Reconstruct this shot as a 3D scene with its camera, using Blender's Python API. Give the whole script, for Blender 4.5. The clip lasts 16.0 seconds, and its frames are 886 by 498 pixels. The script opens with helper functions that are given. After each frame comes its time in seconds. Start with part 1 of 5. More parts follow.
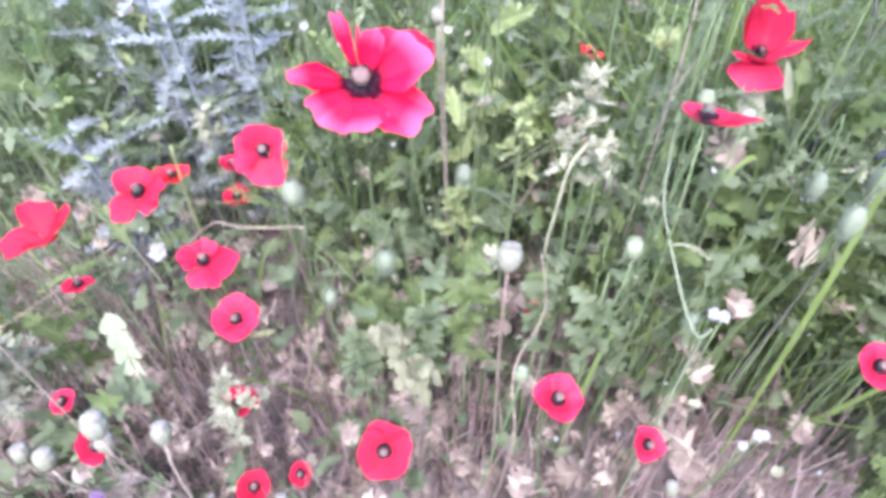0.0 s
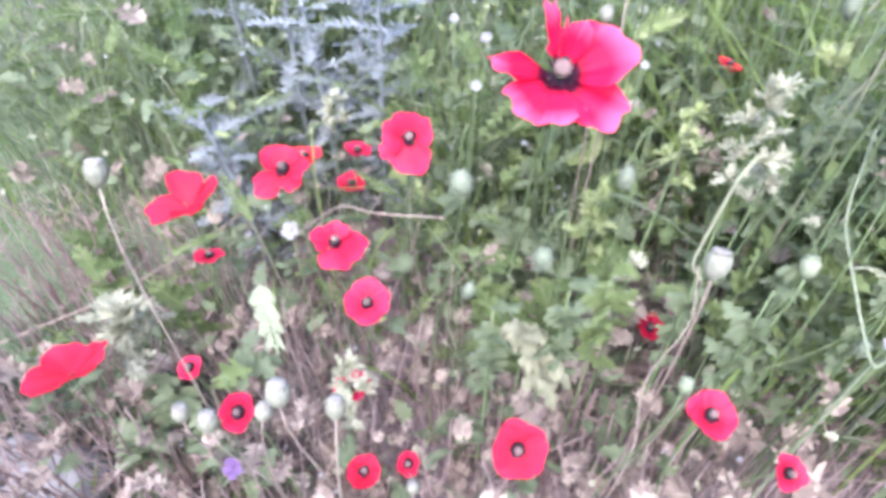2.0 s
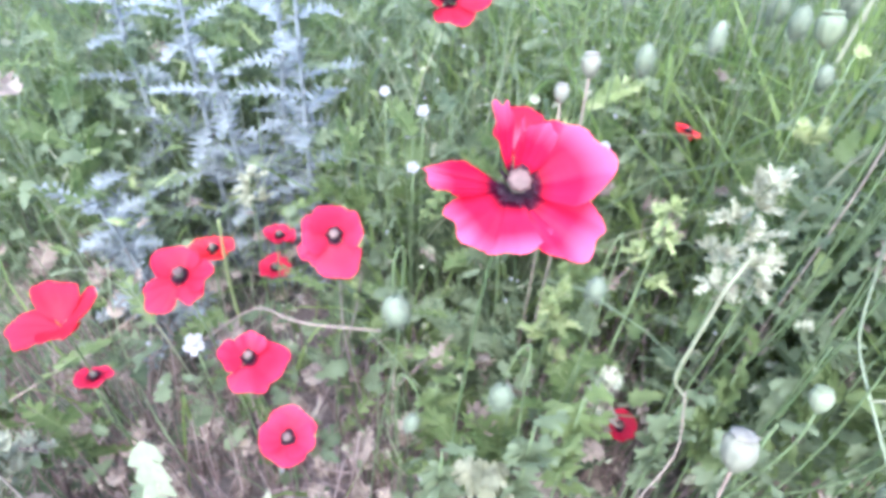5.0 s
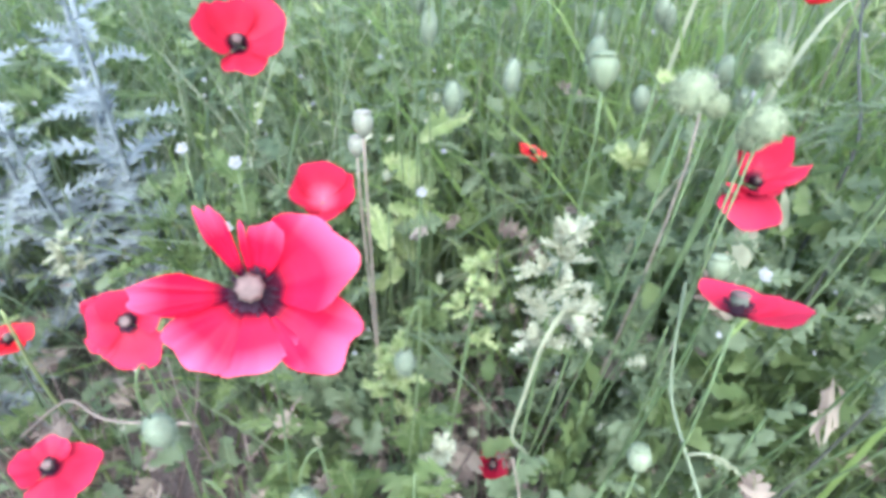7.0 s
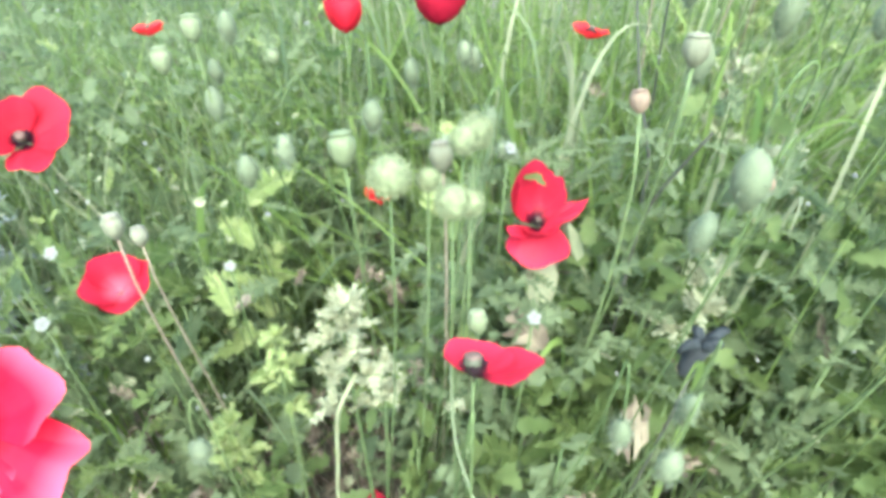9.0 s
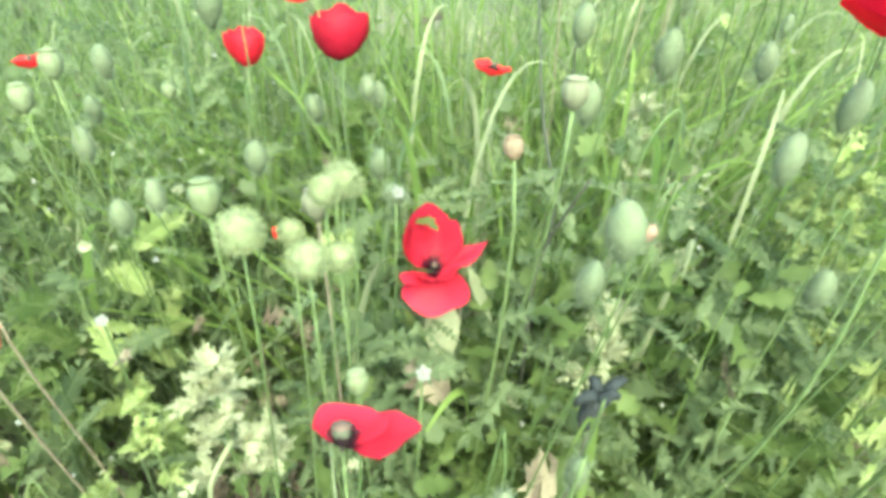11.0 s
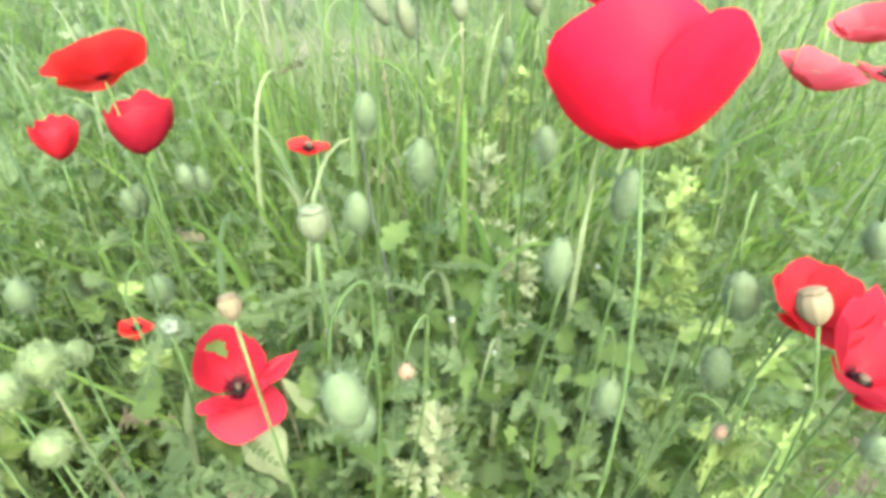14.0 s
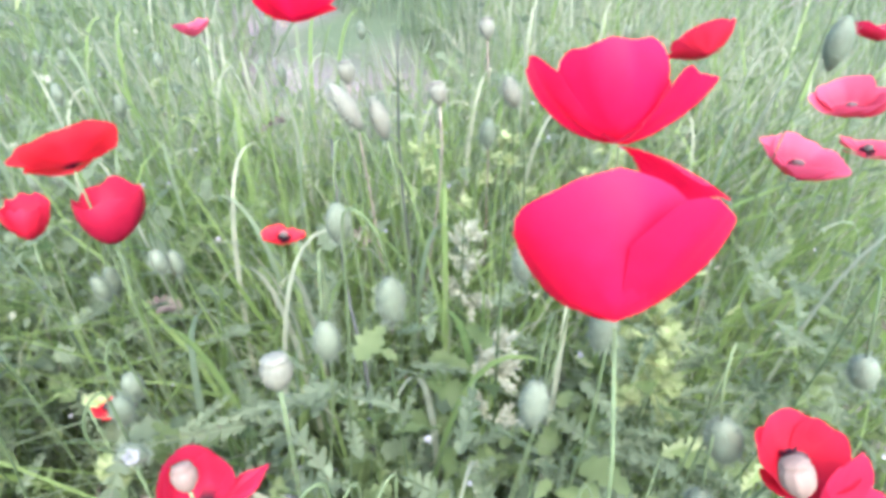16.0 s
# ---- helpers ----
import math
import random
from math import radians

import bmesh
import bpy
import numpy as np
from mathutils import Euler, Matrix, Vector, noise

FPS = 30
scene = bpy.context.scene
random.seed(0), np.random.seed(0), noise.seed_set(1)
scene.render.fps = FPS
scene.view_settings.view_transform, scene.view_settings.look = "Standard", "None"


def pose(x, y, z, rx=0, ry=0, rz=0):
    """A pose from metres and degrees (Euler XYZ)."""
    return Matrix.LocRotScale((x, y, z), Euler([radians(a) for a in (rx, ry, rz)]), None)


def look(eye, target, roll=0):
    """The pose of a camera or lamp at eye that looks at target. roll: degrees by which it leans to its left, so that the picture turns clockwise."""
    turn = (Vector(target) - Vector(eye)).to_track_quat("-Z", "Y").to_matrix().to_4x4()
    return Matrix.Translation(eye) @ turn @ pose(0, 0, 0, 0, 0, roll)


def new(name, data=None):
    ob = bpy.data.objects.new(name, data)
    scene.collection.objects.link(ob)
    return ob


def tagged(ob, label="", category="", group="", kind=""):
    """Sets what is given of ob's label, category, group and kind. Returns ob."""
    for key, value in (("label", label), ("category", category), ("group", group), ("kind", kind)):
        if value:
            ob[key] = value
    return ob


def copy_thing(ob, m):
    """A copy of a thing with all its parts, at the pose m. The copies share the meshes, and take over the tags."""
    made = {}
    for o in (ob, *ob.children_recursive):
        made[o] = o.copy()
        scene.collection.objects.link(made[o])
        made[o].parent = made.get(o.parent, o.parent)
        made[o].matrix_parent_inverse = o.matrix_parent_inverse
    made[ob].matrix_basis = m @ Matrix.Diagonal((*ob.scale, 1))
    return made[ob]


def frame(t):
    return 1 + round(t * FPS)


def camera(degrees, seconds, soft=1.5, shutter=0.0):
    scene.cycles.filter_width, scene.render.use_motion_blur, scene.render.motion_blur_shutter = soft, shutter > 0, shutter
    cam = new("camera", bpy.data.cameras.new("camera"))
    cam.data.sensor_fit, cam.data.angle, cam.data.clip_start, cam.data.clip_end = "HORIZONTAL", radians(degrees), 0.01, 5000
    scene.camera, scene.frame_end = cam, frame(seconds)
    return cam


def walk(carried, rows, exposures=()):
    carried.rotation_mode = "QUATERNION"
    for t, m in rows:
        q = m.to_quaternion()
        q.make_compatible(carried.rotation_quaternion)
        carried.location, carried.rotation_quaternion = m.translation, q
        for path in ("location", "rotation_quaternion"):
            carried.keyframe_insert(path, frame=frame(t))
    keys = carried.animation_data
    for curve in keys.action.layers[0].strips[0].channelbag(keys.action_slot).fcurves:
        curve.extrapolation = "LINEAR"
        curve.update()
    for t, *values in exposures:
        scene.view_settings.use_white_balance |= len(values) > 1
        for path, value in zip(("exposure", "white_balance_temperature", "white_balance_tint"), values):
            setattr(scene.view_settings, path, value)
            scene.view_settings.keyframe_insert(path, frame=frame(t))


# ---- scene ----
cam = camera(71.4, 16.0, soft=4.0)
PATH = [
    (0, (-0.01, 0.034, 0.742), (0.029, 1.433, -0.687), 0.7),
    (0.5, (-0.022, 0.034, 0.739), (-0.009, 1.431, -0.693), 0.4),
    (1, (-0.046, 0.039, 0.737), (-0.069, 1.443, -0.688), 0.6),
    (1.5, (-0.082, 0.036, 0.731), (-0.147, 1.429, -0.703), 0.8),
    (2, (-0.108, 0.029, 0.731), (-0.207, 1.432, -0.69), 1.7),
    (2.5, (-0.122, 0.03, 0.717), (-0.199, 1.438, -0.701), 3.6),
    (3, (-0.131, 0.047, 0.721), (-0.2, 1.469, -0.683), 3.0),
    (5.5, (-0.083, 0.177, 0.707), (0.091, 1.669, -0.613), 5.2),
    (6, (-0.048, 0.199, 0.715), (0.237, 1.677, -0.603), 5.5),
    (6.5, (-0.03, 0.209, 0.727), (0.257, 1.696, -0.58), 4.3),
    (7, (-0.012, 0.211, 0.724), (0.289, 1.681, -0.598), 4.2),
    (7.5, (0.014, 0.21, 0.734), (0.37, 1.71, -0.54), 4.7),
    (8, (0.037, 0.208, 0.756), (0.409, 1.683, -0.543), 2.7),
    (8.5, (0.072, 0.202, 0.765), (0.469, 1.669, -0.535), 0.4),
    (9, (0.106, 0.203, 0.765), (0.559, 1.66, -0.528), 0.6),
    (11.5, (0.173, 0.219, 0.761), (0.82, 1.668, -0.456), 2.9),
    (12, (0.197, 0.216, 0.764), (0.842, 1.659, -0.462), 1.8),
    (12.5, (0.208, 0.22, 0.774), (0.871, 1.665, -0.44), 2.4),
    (13, (0.233, 0.219, 0.779), (0.918, 1.659, -0.428), 1.0),
    (13.5, (0.261, 0.222, 0.782), (0.961, 1.616, -0.47), 0.2),
    (14, (0.282, 0.235, 0.803), (1.031, 1.632, -0.416), -0.3),
    (14.5, (0.292, 0.234, 0.808), (1.055, 1.629, -0.406), -1.0),
    (15, (0.305, 0.237, 0.813), (1.076, 1.625, -0.404), -1.6),
    (15.5, (0.318, 0.247, 0.823), (1.108, 1.643, -0.372), -1.4),
    (16, (0.315, 0.272, 0.847), (1.1, 1.681, -0.336), -0.1),
]
EXPO = [(0.0, 2.75, 5400, 18), (3.0, 2.74, 5420, 15), (5.5, 2.78, 5080, 8), (6.5, 2.77, 5000, 6), (7.0, 2.51, 5200, 0), (8.0, 2.62, 5450, -7), (9.0, 2.74, 5950, -18), (12.5, 2.75, 7350, -38), (13.5, 2.64, 7300, -36), (14.5, 2.7, 6850, -30), (15.5, 2.68, 5620, -4), (16.0, 2.66, 5480, 7)]
walk(cam, [(t, look(eye, target, roll)) for t, eye, target, roll in PATH], EXPO)

# ---- light: thin bright overcast ----
world = bpy.data.worlds.new("sky")
scene.world = world
world.use_nodes = True
wn = world.node_tree.nodes
sky = wn.new("ShaderNodeTexSky")
sky.sky_type, sky.sun_disc = "NISHITA", False
sky.sun_elevation, sky.sun_rotation = radians(56), radians(191)
sky.air_density, sky.dust_density, sky.ozone_density = 1.0, 4.0, 1.0
world.node_tree.links.new(sky.outputs["Color"], wn["Background"].inputs["Color"])
wn["Background"].inputs["Strength"].default_value = 0.15
sun = new("sun", bpy.data.lights.new("sun", "SUN"))
sun.data.energy, sun.data.angle, sun.data.color = 0.7, radians(40), (1.0, 0.96, 0.9)
sun.matrix_world = look((-0.4, -2.1, 3.2), (0, 0, 0))

# ---- materials ----
def leafy(name, low, high, rough=0.55, through_light=0.35, per_object=False, grain=60.0, bump=0.15, dark=0.6, tip=None):
    """A plant surface: two colours mixed by a random value for each piece and by fine grain, part of the light let through."""
    m = bpy.data.materials.new(name)
    m.use_nodes = True
    n, l = m.node_tree.nodes, m.node_tree.links
    bsdf = n["Principled BSDF"]
    tex = n.new("ShaderNodeTexCoord")
    noise_1 = n.new("ShaderNodeTexNoise")
    noise_1.inputs["Scale"].default_value, noise_1.inputs["Detail"].default_value = grain, 5.0
    l.new(tex.outputs["Object"], noise_1.inputs["Vector"])
    if per_object:
        rnd = n.new("ShaderNodeObjectInfo").outputs["Random"]
    else:
        rnd = n.new("ShaderNodeNewGeometry").outputs["Random Per Island"]
    mix = n.new("ShaderNodeMix")
    mix.data_type = "RGBA"
    mix.inputs["A"].default_value, mix.inputs["B"].default_value = (*low, 1), (*high, 1)
    l.new(rnd, mix.inputs["Factor"])
    mul = n.new("ShaderNodeMix")
    mul.data_type, mul.blend_type = "RGBA", "MULTIPLY"
    mul.inputs["Factor"].default_value = 1.0
    ramp = n.new("ShaderNodeValToRGB")
    ramp.color_ramp.elements[0].position, ramp.color_ramp.elements[1].position = 0.3, 0.7
    ramp.color_ramp.elements[0].color = (dark, dark, dark, 1)
    l.new(noise_1.outputs["Fac"], ramp.inputs["Fac"])
    l.new(mix.outputs["Result"], mul.inputs["A"])
    l.new(ramp.outputs["Color"], mul.inputs["B"])
    colour = mul.outputs["Result"]
    if tip:
        att = n.new("ShaderNodeAttribute")
        att.attribute_name = "along"
        blend = n.new("ShaderNodeMix")
        blend.data_type = "RGBA"
        sharp = n.new("ShaderNodeMapRange")
        sharp.inputs["From Min"].default_value, sharp.inputs["From Max"].default_value = tip[0], tip[1]
        l.new(att.outputs["Fac"], sharp.inputs["Value"])
        l.new(sharp.outputs["Result"], blend.inputs["Factor"])
        l.new(colour, blend.inputs["A"])
        blend.inputs["B"].default_value = (*tip[2], 1)
        colour = blend.outputs["Result"]
        if len(tip) > 3:
            spot = n.new("ShaderNodeMapRange")
            spot.inputs["From Min"].default_value, spot.inputs["From Max"].default_value = tip[3], tip[4]
            l.new(att.outputs["Fac"], spot.inputs["Value"])
            heart = n.new("ShaderNodeMix")
            heart.data_type = "RGBA"
            heart.inputs["A"].default_value = (*tip[5], 1)
            l.new(spot.outputs["Result"], heart.inputs["Factor"])
            l.new(colour, heart.inputs["B"])
            colour = heart.outputs["Result"]
    l.new(colour, bsdf.inputs["Base Color"])
    bsdf.inputs["Roughness"].default_value = rough
    bsdf.inputs["Specular IOR Level"].default_value = 0.12 if tip else 0.3
    bmp = n.new("ShaderNodeBump")
    bmp.inputs["Strength"].default_value, bmp.inputs["Distance"].default_value = bump, 0.002
    l.new(noise_1.outputs["Fac"], bmp.inputs["Height"])
    l.new(bmp.outputs["Normal"], bsdf.inputs["Normal"])
    if through_light > 0:
        tr = n.new("ShaderNodeBsdfTranslucent")
        l.new(colour, tr.inputs["Color"])
        add = n.new("ShaderNodeMixShader")
        add.inputs["Fac"].default_value = through_light
        l.new(bsdf.outputs["BSDF"], add.inputs[1])
        l.new(tr.outputs["BSDF"], add.inputs[2])
        l.new(add.outputs["Shader"], n["Material Output"].inputs["Surface"])
    return m


HEART = (0.05, 0.003, 0.012)
M_RED = leafy("petal_red", (0.46, 0.013, 0.038), (0.56, 0.02, 0.05), 0.5, 0.4, True, 90, 0.1, 0.85, (0.6, 1.2, (0.66, 0.024, 0.065), 0.15, 0.32, HEART))
M_DOME = leafy("petal_dome", (0.5, 0.013, 0.036), (0.6, 0.02, 0.046), 0.5, 0.4, True, 90, 0.1, 0.85, (0.6, 1.2, (0.68, 0.02, 0.055), 0.02, 0.06, (0.3, 0.004, 0.02)))
M_WINE = leafy("petal_wine", (0.36, 0.008, 0.034), (0.42, 0.012, 0.045), 0.5, 0.35, True, 90, 0.15, 0.75, (0.6, 1.2, (0.5, 0.018, 0.045), 0.05, 0.2, HEART))
M_CRIMSON = leafy("petal_crimson", (0.42, 0.012, 0.042), (0.52, 0.019, 0.056), 0.5, 0.35, True, 90, 0.1, 0.85, (0.6, 1.2, (0.6, 0.032, 0.085), 0.14, 0.3, HEART))
M_ROSE = leafy("petal_rose", (0.72, 0.006, 0.045), (0.78, 0.009, 0.06), 0.5, 0.4, True, 70, 0.2, 0.8, (0.66, 1.05, (0.85, 0.11, 0.22), 0.25, 0.42, (0.05, 0.003, 0.015)))
M_SCARLET = leafy("petal_scarlet", (0.84, 0.005, 0.055), (0.9, 0.008, 0.065), 0.5, 0.4, True, 70, 0.2, 0.82, (0.7, 1.2, (0.9, 0.012, 0.07), 0.02, 0.2, (0.72, 0.005, 0.04)))
M_ORANGE = leafy("petal_orange", (0.74, 0.02, 0.04), (0.82, 0.032, 0.055), 0.5, 0.4, True, 90, 0.1, 0.88, (0.6, 1.1, (0.88, 0.05, 0.06), 0.1, 0.2, HEART))
# Paler copy of the red petal: haze over the flower mixed into its colour.
M_HAZED = leafy("petal_hazed", (0.46, 0.04, 0.075), (0.54, 0.06, 0.1), 0.55, 0.4, True, 90, 0.15, 0.8, (0.5, 1.1, (0.62, 0.1, 0.16), 0.12, 0.3, HEART))
# The sheen inside the cup is painted as paler pink towards the heart.
M_SHEEN = leafy("petal_sheen", (0.42, 0.012, 0.042), (0.48, 0.018, 0.05), 0.45, 0.35, True, 90, 0.15, 0.85, (0.6, 1.2, (0.55, 0.02, 0.06), 0.06, 0.5, (0.6, 0.09, 0.15)))
M_STEM = leafy("stem", (0.1, 0.14, 0.055), (0.18, 0.22, 0.10), 0.6, 0.1, True, 120, 0.2)
M_DRYSTEM = leafy("dry_stem", (0.2, 0.14, 0.11), (0.34, 0.27, 0.21), 0.8, 0.05, True, 120, 0.2)
M_BUD = leafy("bud_green", (0.14, 0.16, 0.1), (0.205, 0.225, 0.15), 0.6, 0.15, True, 140, 0.4, 0.75)
M_PINKBUD = leafy("pink_bud", (0.4, 0.2, 0.18), (0.46, 0.26, 0.22), 0.6, 0.2, True, 140, 0.3, 0.8)
M_HAIR = leafy("bristle", (0.22, 0.245, 0.175), (0.3, 0.325, 0.24), 0.7, 0.4, True, 100, 0.0)
M_POD = leafy("pod", (0.17, 0.165, 0.115), (0.23, 0.22, 0.165), 0.6, 0.1, True, 160, 0.3, 0.8)
M_PINKPOD = leafy("pinkish_pod", (0.23, 0.155, 0.12), (0.28, 0.2, 0.15), 0.6, 0.15, True, 160, 0.3, 0.85)
M_PODGREEN = leafy("green_pod", (0.16, 0.18, 0.105), (0.23, 0.245, 0.155), 0.6, 0.1, True, 160, 0.3, 0.8)
M_CROWN = leafy("crown", (0.19, 0.17, 0.135), (0.26, 0.235, 0.19), 0.8, 0.0, True, 160, 0.3)
M_CAPSULE = leafy("capsule", (0.06, 0.06, 0.045), (0.11, 0.11, 0.08), 0.6, 0.0, True, 160, 0.3)
M_STIGMA = leafy("stigma", (0.10, 0.06, 0.055), (0.17, 0.11, 0.095), 0.8, 0.0, True, 160, 0.3)
M_STAMEN = leafy("stamen", (0.03, 0.012, 0.025), (0.08, 0.035, 0.06), 0.8, 0.0, False, 160, 0.1)
M_FUZZ = leafy("fuzzy_head", (0.26, 0.29, 0.16), (0.37, 0.385, 0.24), 0.8, 0.3, False, 160, 0.2)
M_CREAM = leafy("cream_leaf", (0.28, 0.275, 0.175), (0.47, 0.455, 0.325), 0.6, 0.35, False, 120, 0.2, 0.8)
# Shaded copy of the cream leaf: the dimming is in the colour.
M_DIMCREAM = leafy("withered_leaf", (0.17, 0.165, 0.095), (0.27, 0.26, 0.165), 0.7, 0.35, True, 120, 0.3, 0.7)
M_YELLOW = leafy("yellow_green_leaf", (0.24, 0.29, 0.10), (0.40, 0.42, 0.2), 0.6, 0.4, False, 90, 0.2, 0.75)
M_SILVER = leafy("silver_leaf", (0.185, 0.198, 0.196), (0.31, 0.326, 0.322), 0.7, 0.2, False, 90, 0.3, 0.7)
M_DARK = leafy("withered", (0.025, 0.028, 0.035), (0.05, 0.05, 0.06), 0.8, 0.0, True, 120, 0.4)
M_TWIG = leafy("twig", (0.07, 0.07, 0.06), (0.13, 0.12, 0.1), 0.85, 0.0, True, 120, 0.4)
M_GRASS = leafy("grass", (0.15, 0.21, 0.05), (0.32, 0.40, 0.13), 0.55, 0.58, False, 25, 0.1, 0.82)
M_GREYGRASS = leafy("grey_grass", (0.165, 0.205, 0.105), (0.32, 0.36, 0.21), 0.55, 0.58, False, 25, 0.1, 0.82)
M_LEAF = leafy("leaf", (0.115, 0.155, 0.05), (0.235, 0.28, 0.112), 0.55, 0.58, False, 50, 0.3, 0.8)
M_GREYLEAF = leafy("grey_leaf", (0.13, 0.16, 0.085), (0.24, 0.275, 0.155), 0.6, 0.56, False, 50, 0.3, 0.8)
M_STRAW = leafy("straw", (0.15, 0.095, 0.085), (0.38, 0.285, 0.25), 0.8, 0.15, False, 60, 0.2, 0.7)
M_DRYLEAF = leafy("dry_leaf", (0.14, 0.1, 0.082), (0.36, 0.285, 0.22), 0.8, 0.3, False, 60, 0.3, 0.7)
M_PALE = leafy("pale_grass", (0.27, 0.28, 0.16), (0.45, 0.44, 0.3), 0.6, 0.4, False, 40, 0.1, 0.7)
M_VIOLET = leafy("violet_petal", (0.12, 0.06, 0.15), (0.16, 0.09, 0.2), 0.6, 0.35, True, 90, 0.1, 0.8)
M_STONE = leafy("stone", (0.3, 0.28, 0.27), (0.36, 0.335, 0.32), 0.9, 0.0, True, 45, 0.5, 0.7)
M_WHITE = leafy("white_petal", (0.22, 0.21, 0.21), (0.34, 0.32, 0.31), 0.6, 0.35, False, 90, 0.1, 0.85)


def soil_material():
    m = bpy.data.materials.new("soil")
    m.use_nodes = True
    n, l = m.node_tree.nodes, m.node_tree.links
    tex = n.new("ShaderNodeTexCoord")
    big, fine = n.new("ShaderNodeTexNoise"), n.new("ShaderNodeTexNoise")
    big.inputs["Scale"].default_value, big.inputs["Detail"].default_value = 6.0, 6.0
    fine.inputs["Scale"].default_value, fine.inputs["Detail"].default_value = 90.0, 8.0
    ramp = n.new("ShaderNodeValToRGB")
    ramp.color_ramp.elements[0].position, ramp.color_ramp.elements[1].position = 0.3, 0.72
    ramp.color_ramp.elements[0].color, ramp.color_ramp.elements[1].color = (0.11, 0.08, 0.078, 1), (0.25, 0.195, 0.185, 1)
    mixed = n.new("ShaderNodeMath")
    mixed.operation = "MULTIPLY_ADD"
    mixed.inputs[1].default_value = 0.5
    half = n.new("ShaderNodeMath")
    half.operation = "MULTIPLY"
    half.inputs[1].default_value = 0.5
    for t in (big, fine):
        l.new(tex.outputs["Object"], t.inputs["Vector"])
    l.new(fine.outputs["Fac"], half.inputs[0])
    l.new(big.outputs["Fac"], mixed.inputs[0])
    l.new(half.outputs[0], mixed.inputs[2])
    l.new(mixed.outputs[0], ramp.inputs["Fac"])
    turf = n.new("ShaderNodeTexNoise")
    turf.inputs["Scale"].default_value, turf.inputs["Detail"].default_value = 0.7, 7.0
    l.new(tex.outputs["Object"], turf.inputs["Vector"])
    cover = n.new("ShaderNodeValToRGB")
    cover.color_ramp.elements[0].position, cover.color_ramp.elements[1].position = 0.40, 0.54
    l.new(turf.outputs["Fac"], cover.inputs["Fac"])
    moss = n.new("ShaderNodeMix")
    moss.data_type = "RGBA"
    moss.inputs["B"].default_value = (0.07, 0.09, 0.04, 1)
    l.new(cover.outputs["Color"], moss.inputs["Factor"])
    l.new(ramp.outputs["Color"], moss.inputs["A"])
    l.new(moss.outputs["Result"], n["Principled BSDF"].inputs["Base Color"])
    n["Principled BSDF"].inputs["Roughness"].default_value = 0.95
    bmp = n.new("ShaderNodeBump")
    bmp.inputs["Distance"].default_value = 0.01
    l.new(fine.outputs["Fac"], bmp.inputs["Height"])
    l.new(bmp.outputs["Normal"], n["Principled BSDF"].inputs["Normal"])
    return m


M_SOIL = soil_material()
rng = np.random.default_rng(7)
GROUND = -0.09


# ---- mesh helpers ----
def mesh_of(name, verts, faces, material, along=None, smooth=True):
    me = bpy.data.meshes.new(name)
    me.from_pydata([tuple(v) for v in verts], [], [tuple(f) for f in faces])
    me.materials.append(material)
    if along is not None:
        me.attributes.new("along", "FLOAT", "POINT").data.foreach_set("value", np.asarray(along, dtype=np.float32))
    if smooth:
        me.polygons.foreach_set("use_smooth", [True] * len(me.polygons))
    me.update()
    return me


def part(name, verts, faces, material, parent, label="", along=None, smooth=True):
    ob = new(name, mesh_of(name, verts, faces, material, along, smooth))
    ob.parent = parent
    if label:
        tagged(ob, label)
    return ob


def thing(name, place, label, category, group=""):
    ob = new(name)
    ob.empty_display_size = 0.02
    ob.location = place
    return tagged(ob, label, category, group)


def unit(v):
    v = np.asarray(v, float)
    return v / max(np.linalg.norm(v), 1e-9)


def basis(n):
    """Two axes across n: the first level to the right as seen from the south, the second upwards."""
    n = unit(n)
    e1 = np.cross((0, 0, 1), n)
    if np.linalg.norm(e1) < 1e-3:
        e1 = np.array((1.0, 0, 0))
    e1 = unit(e1)
    if e1[0] < 0:
        e1 = -e1
    e2 = unit(np.cross(n, e1))
    return e1, e2, n


def tube(points, radii, sides=6):
    pts = np.asarray(points, float)
    r = np.broadcast_to(np.asarray(radii, float), (len(pts),))
    tang = np.gradient(pts, axis=0)
    verts, faces = [], []
    for p, t, rad in zip(pts, tang, r):
        t = unit(t)
        a = unit(np.cross(t, (0.31, 0.87, 0.2)))
        b = np.cross(t, a)
        for k in range(sides):
            w = 2 * math.pi * k / sides
            verts.append(p + rad * (a * math.cos(w) + b * math.sin(w)))
    for i in range(len(pts) - 1):
        for k in range(sides):
            q = (k + 1) % sides
            faces.append((i * sides + k, i * sides + q, (i + 1) * sides + q, (i + 1) * sides + k))
    faces.append(tuple(range(sides))[::-1])
    faces.append(tuple((len(pts) - 1) * sides + k for k in range(sides)))
    return verts, faces


def bezier(a, b, c, d, n=10):
    t = np.linspace(0, 1, n)[:, None]
    a, b, c, d = (np.asarray(v, float) for v in (a, b, c, d))
    return a * (1 - t) ** 3 + 3 * b * t * (1 - t) ** 2 + 3 * c * t * t * (1 - t) + d * t ** 3


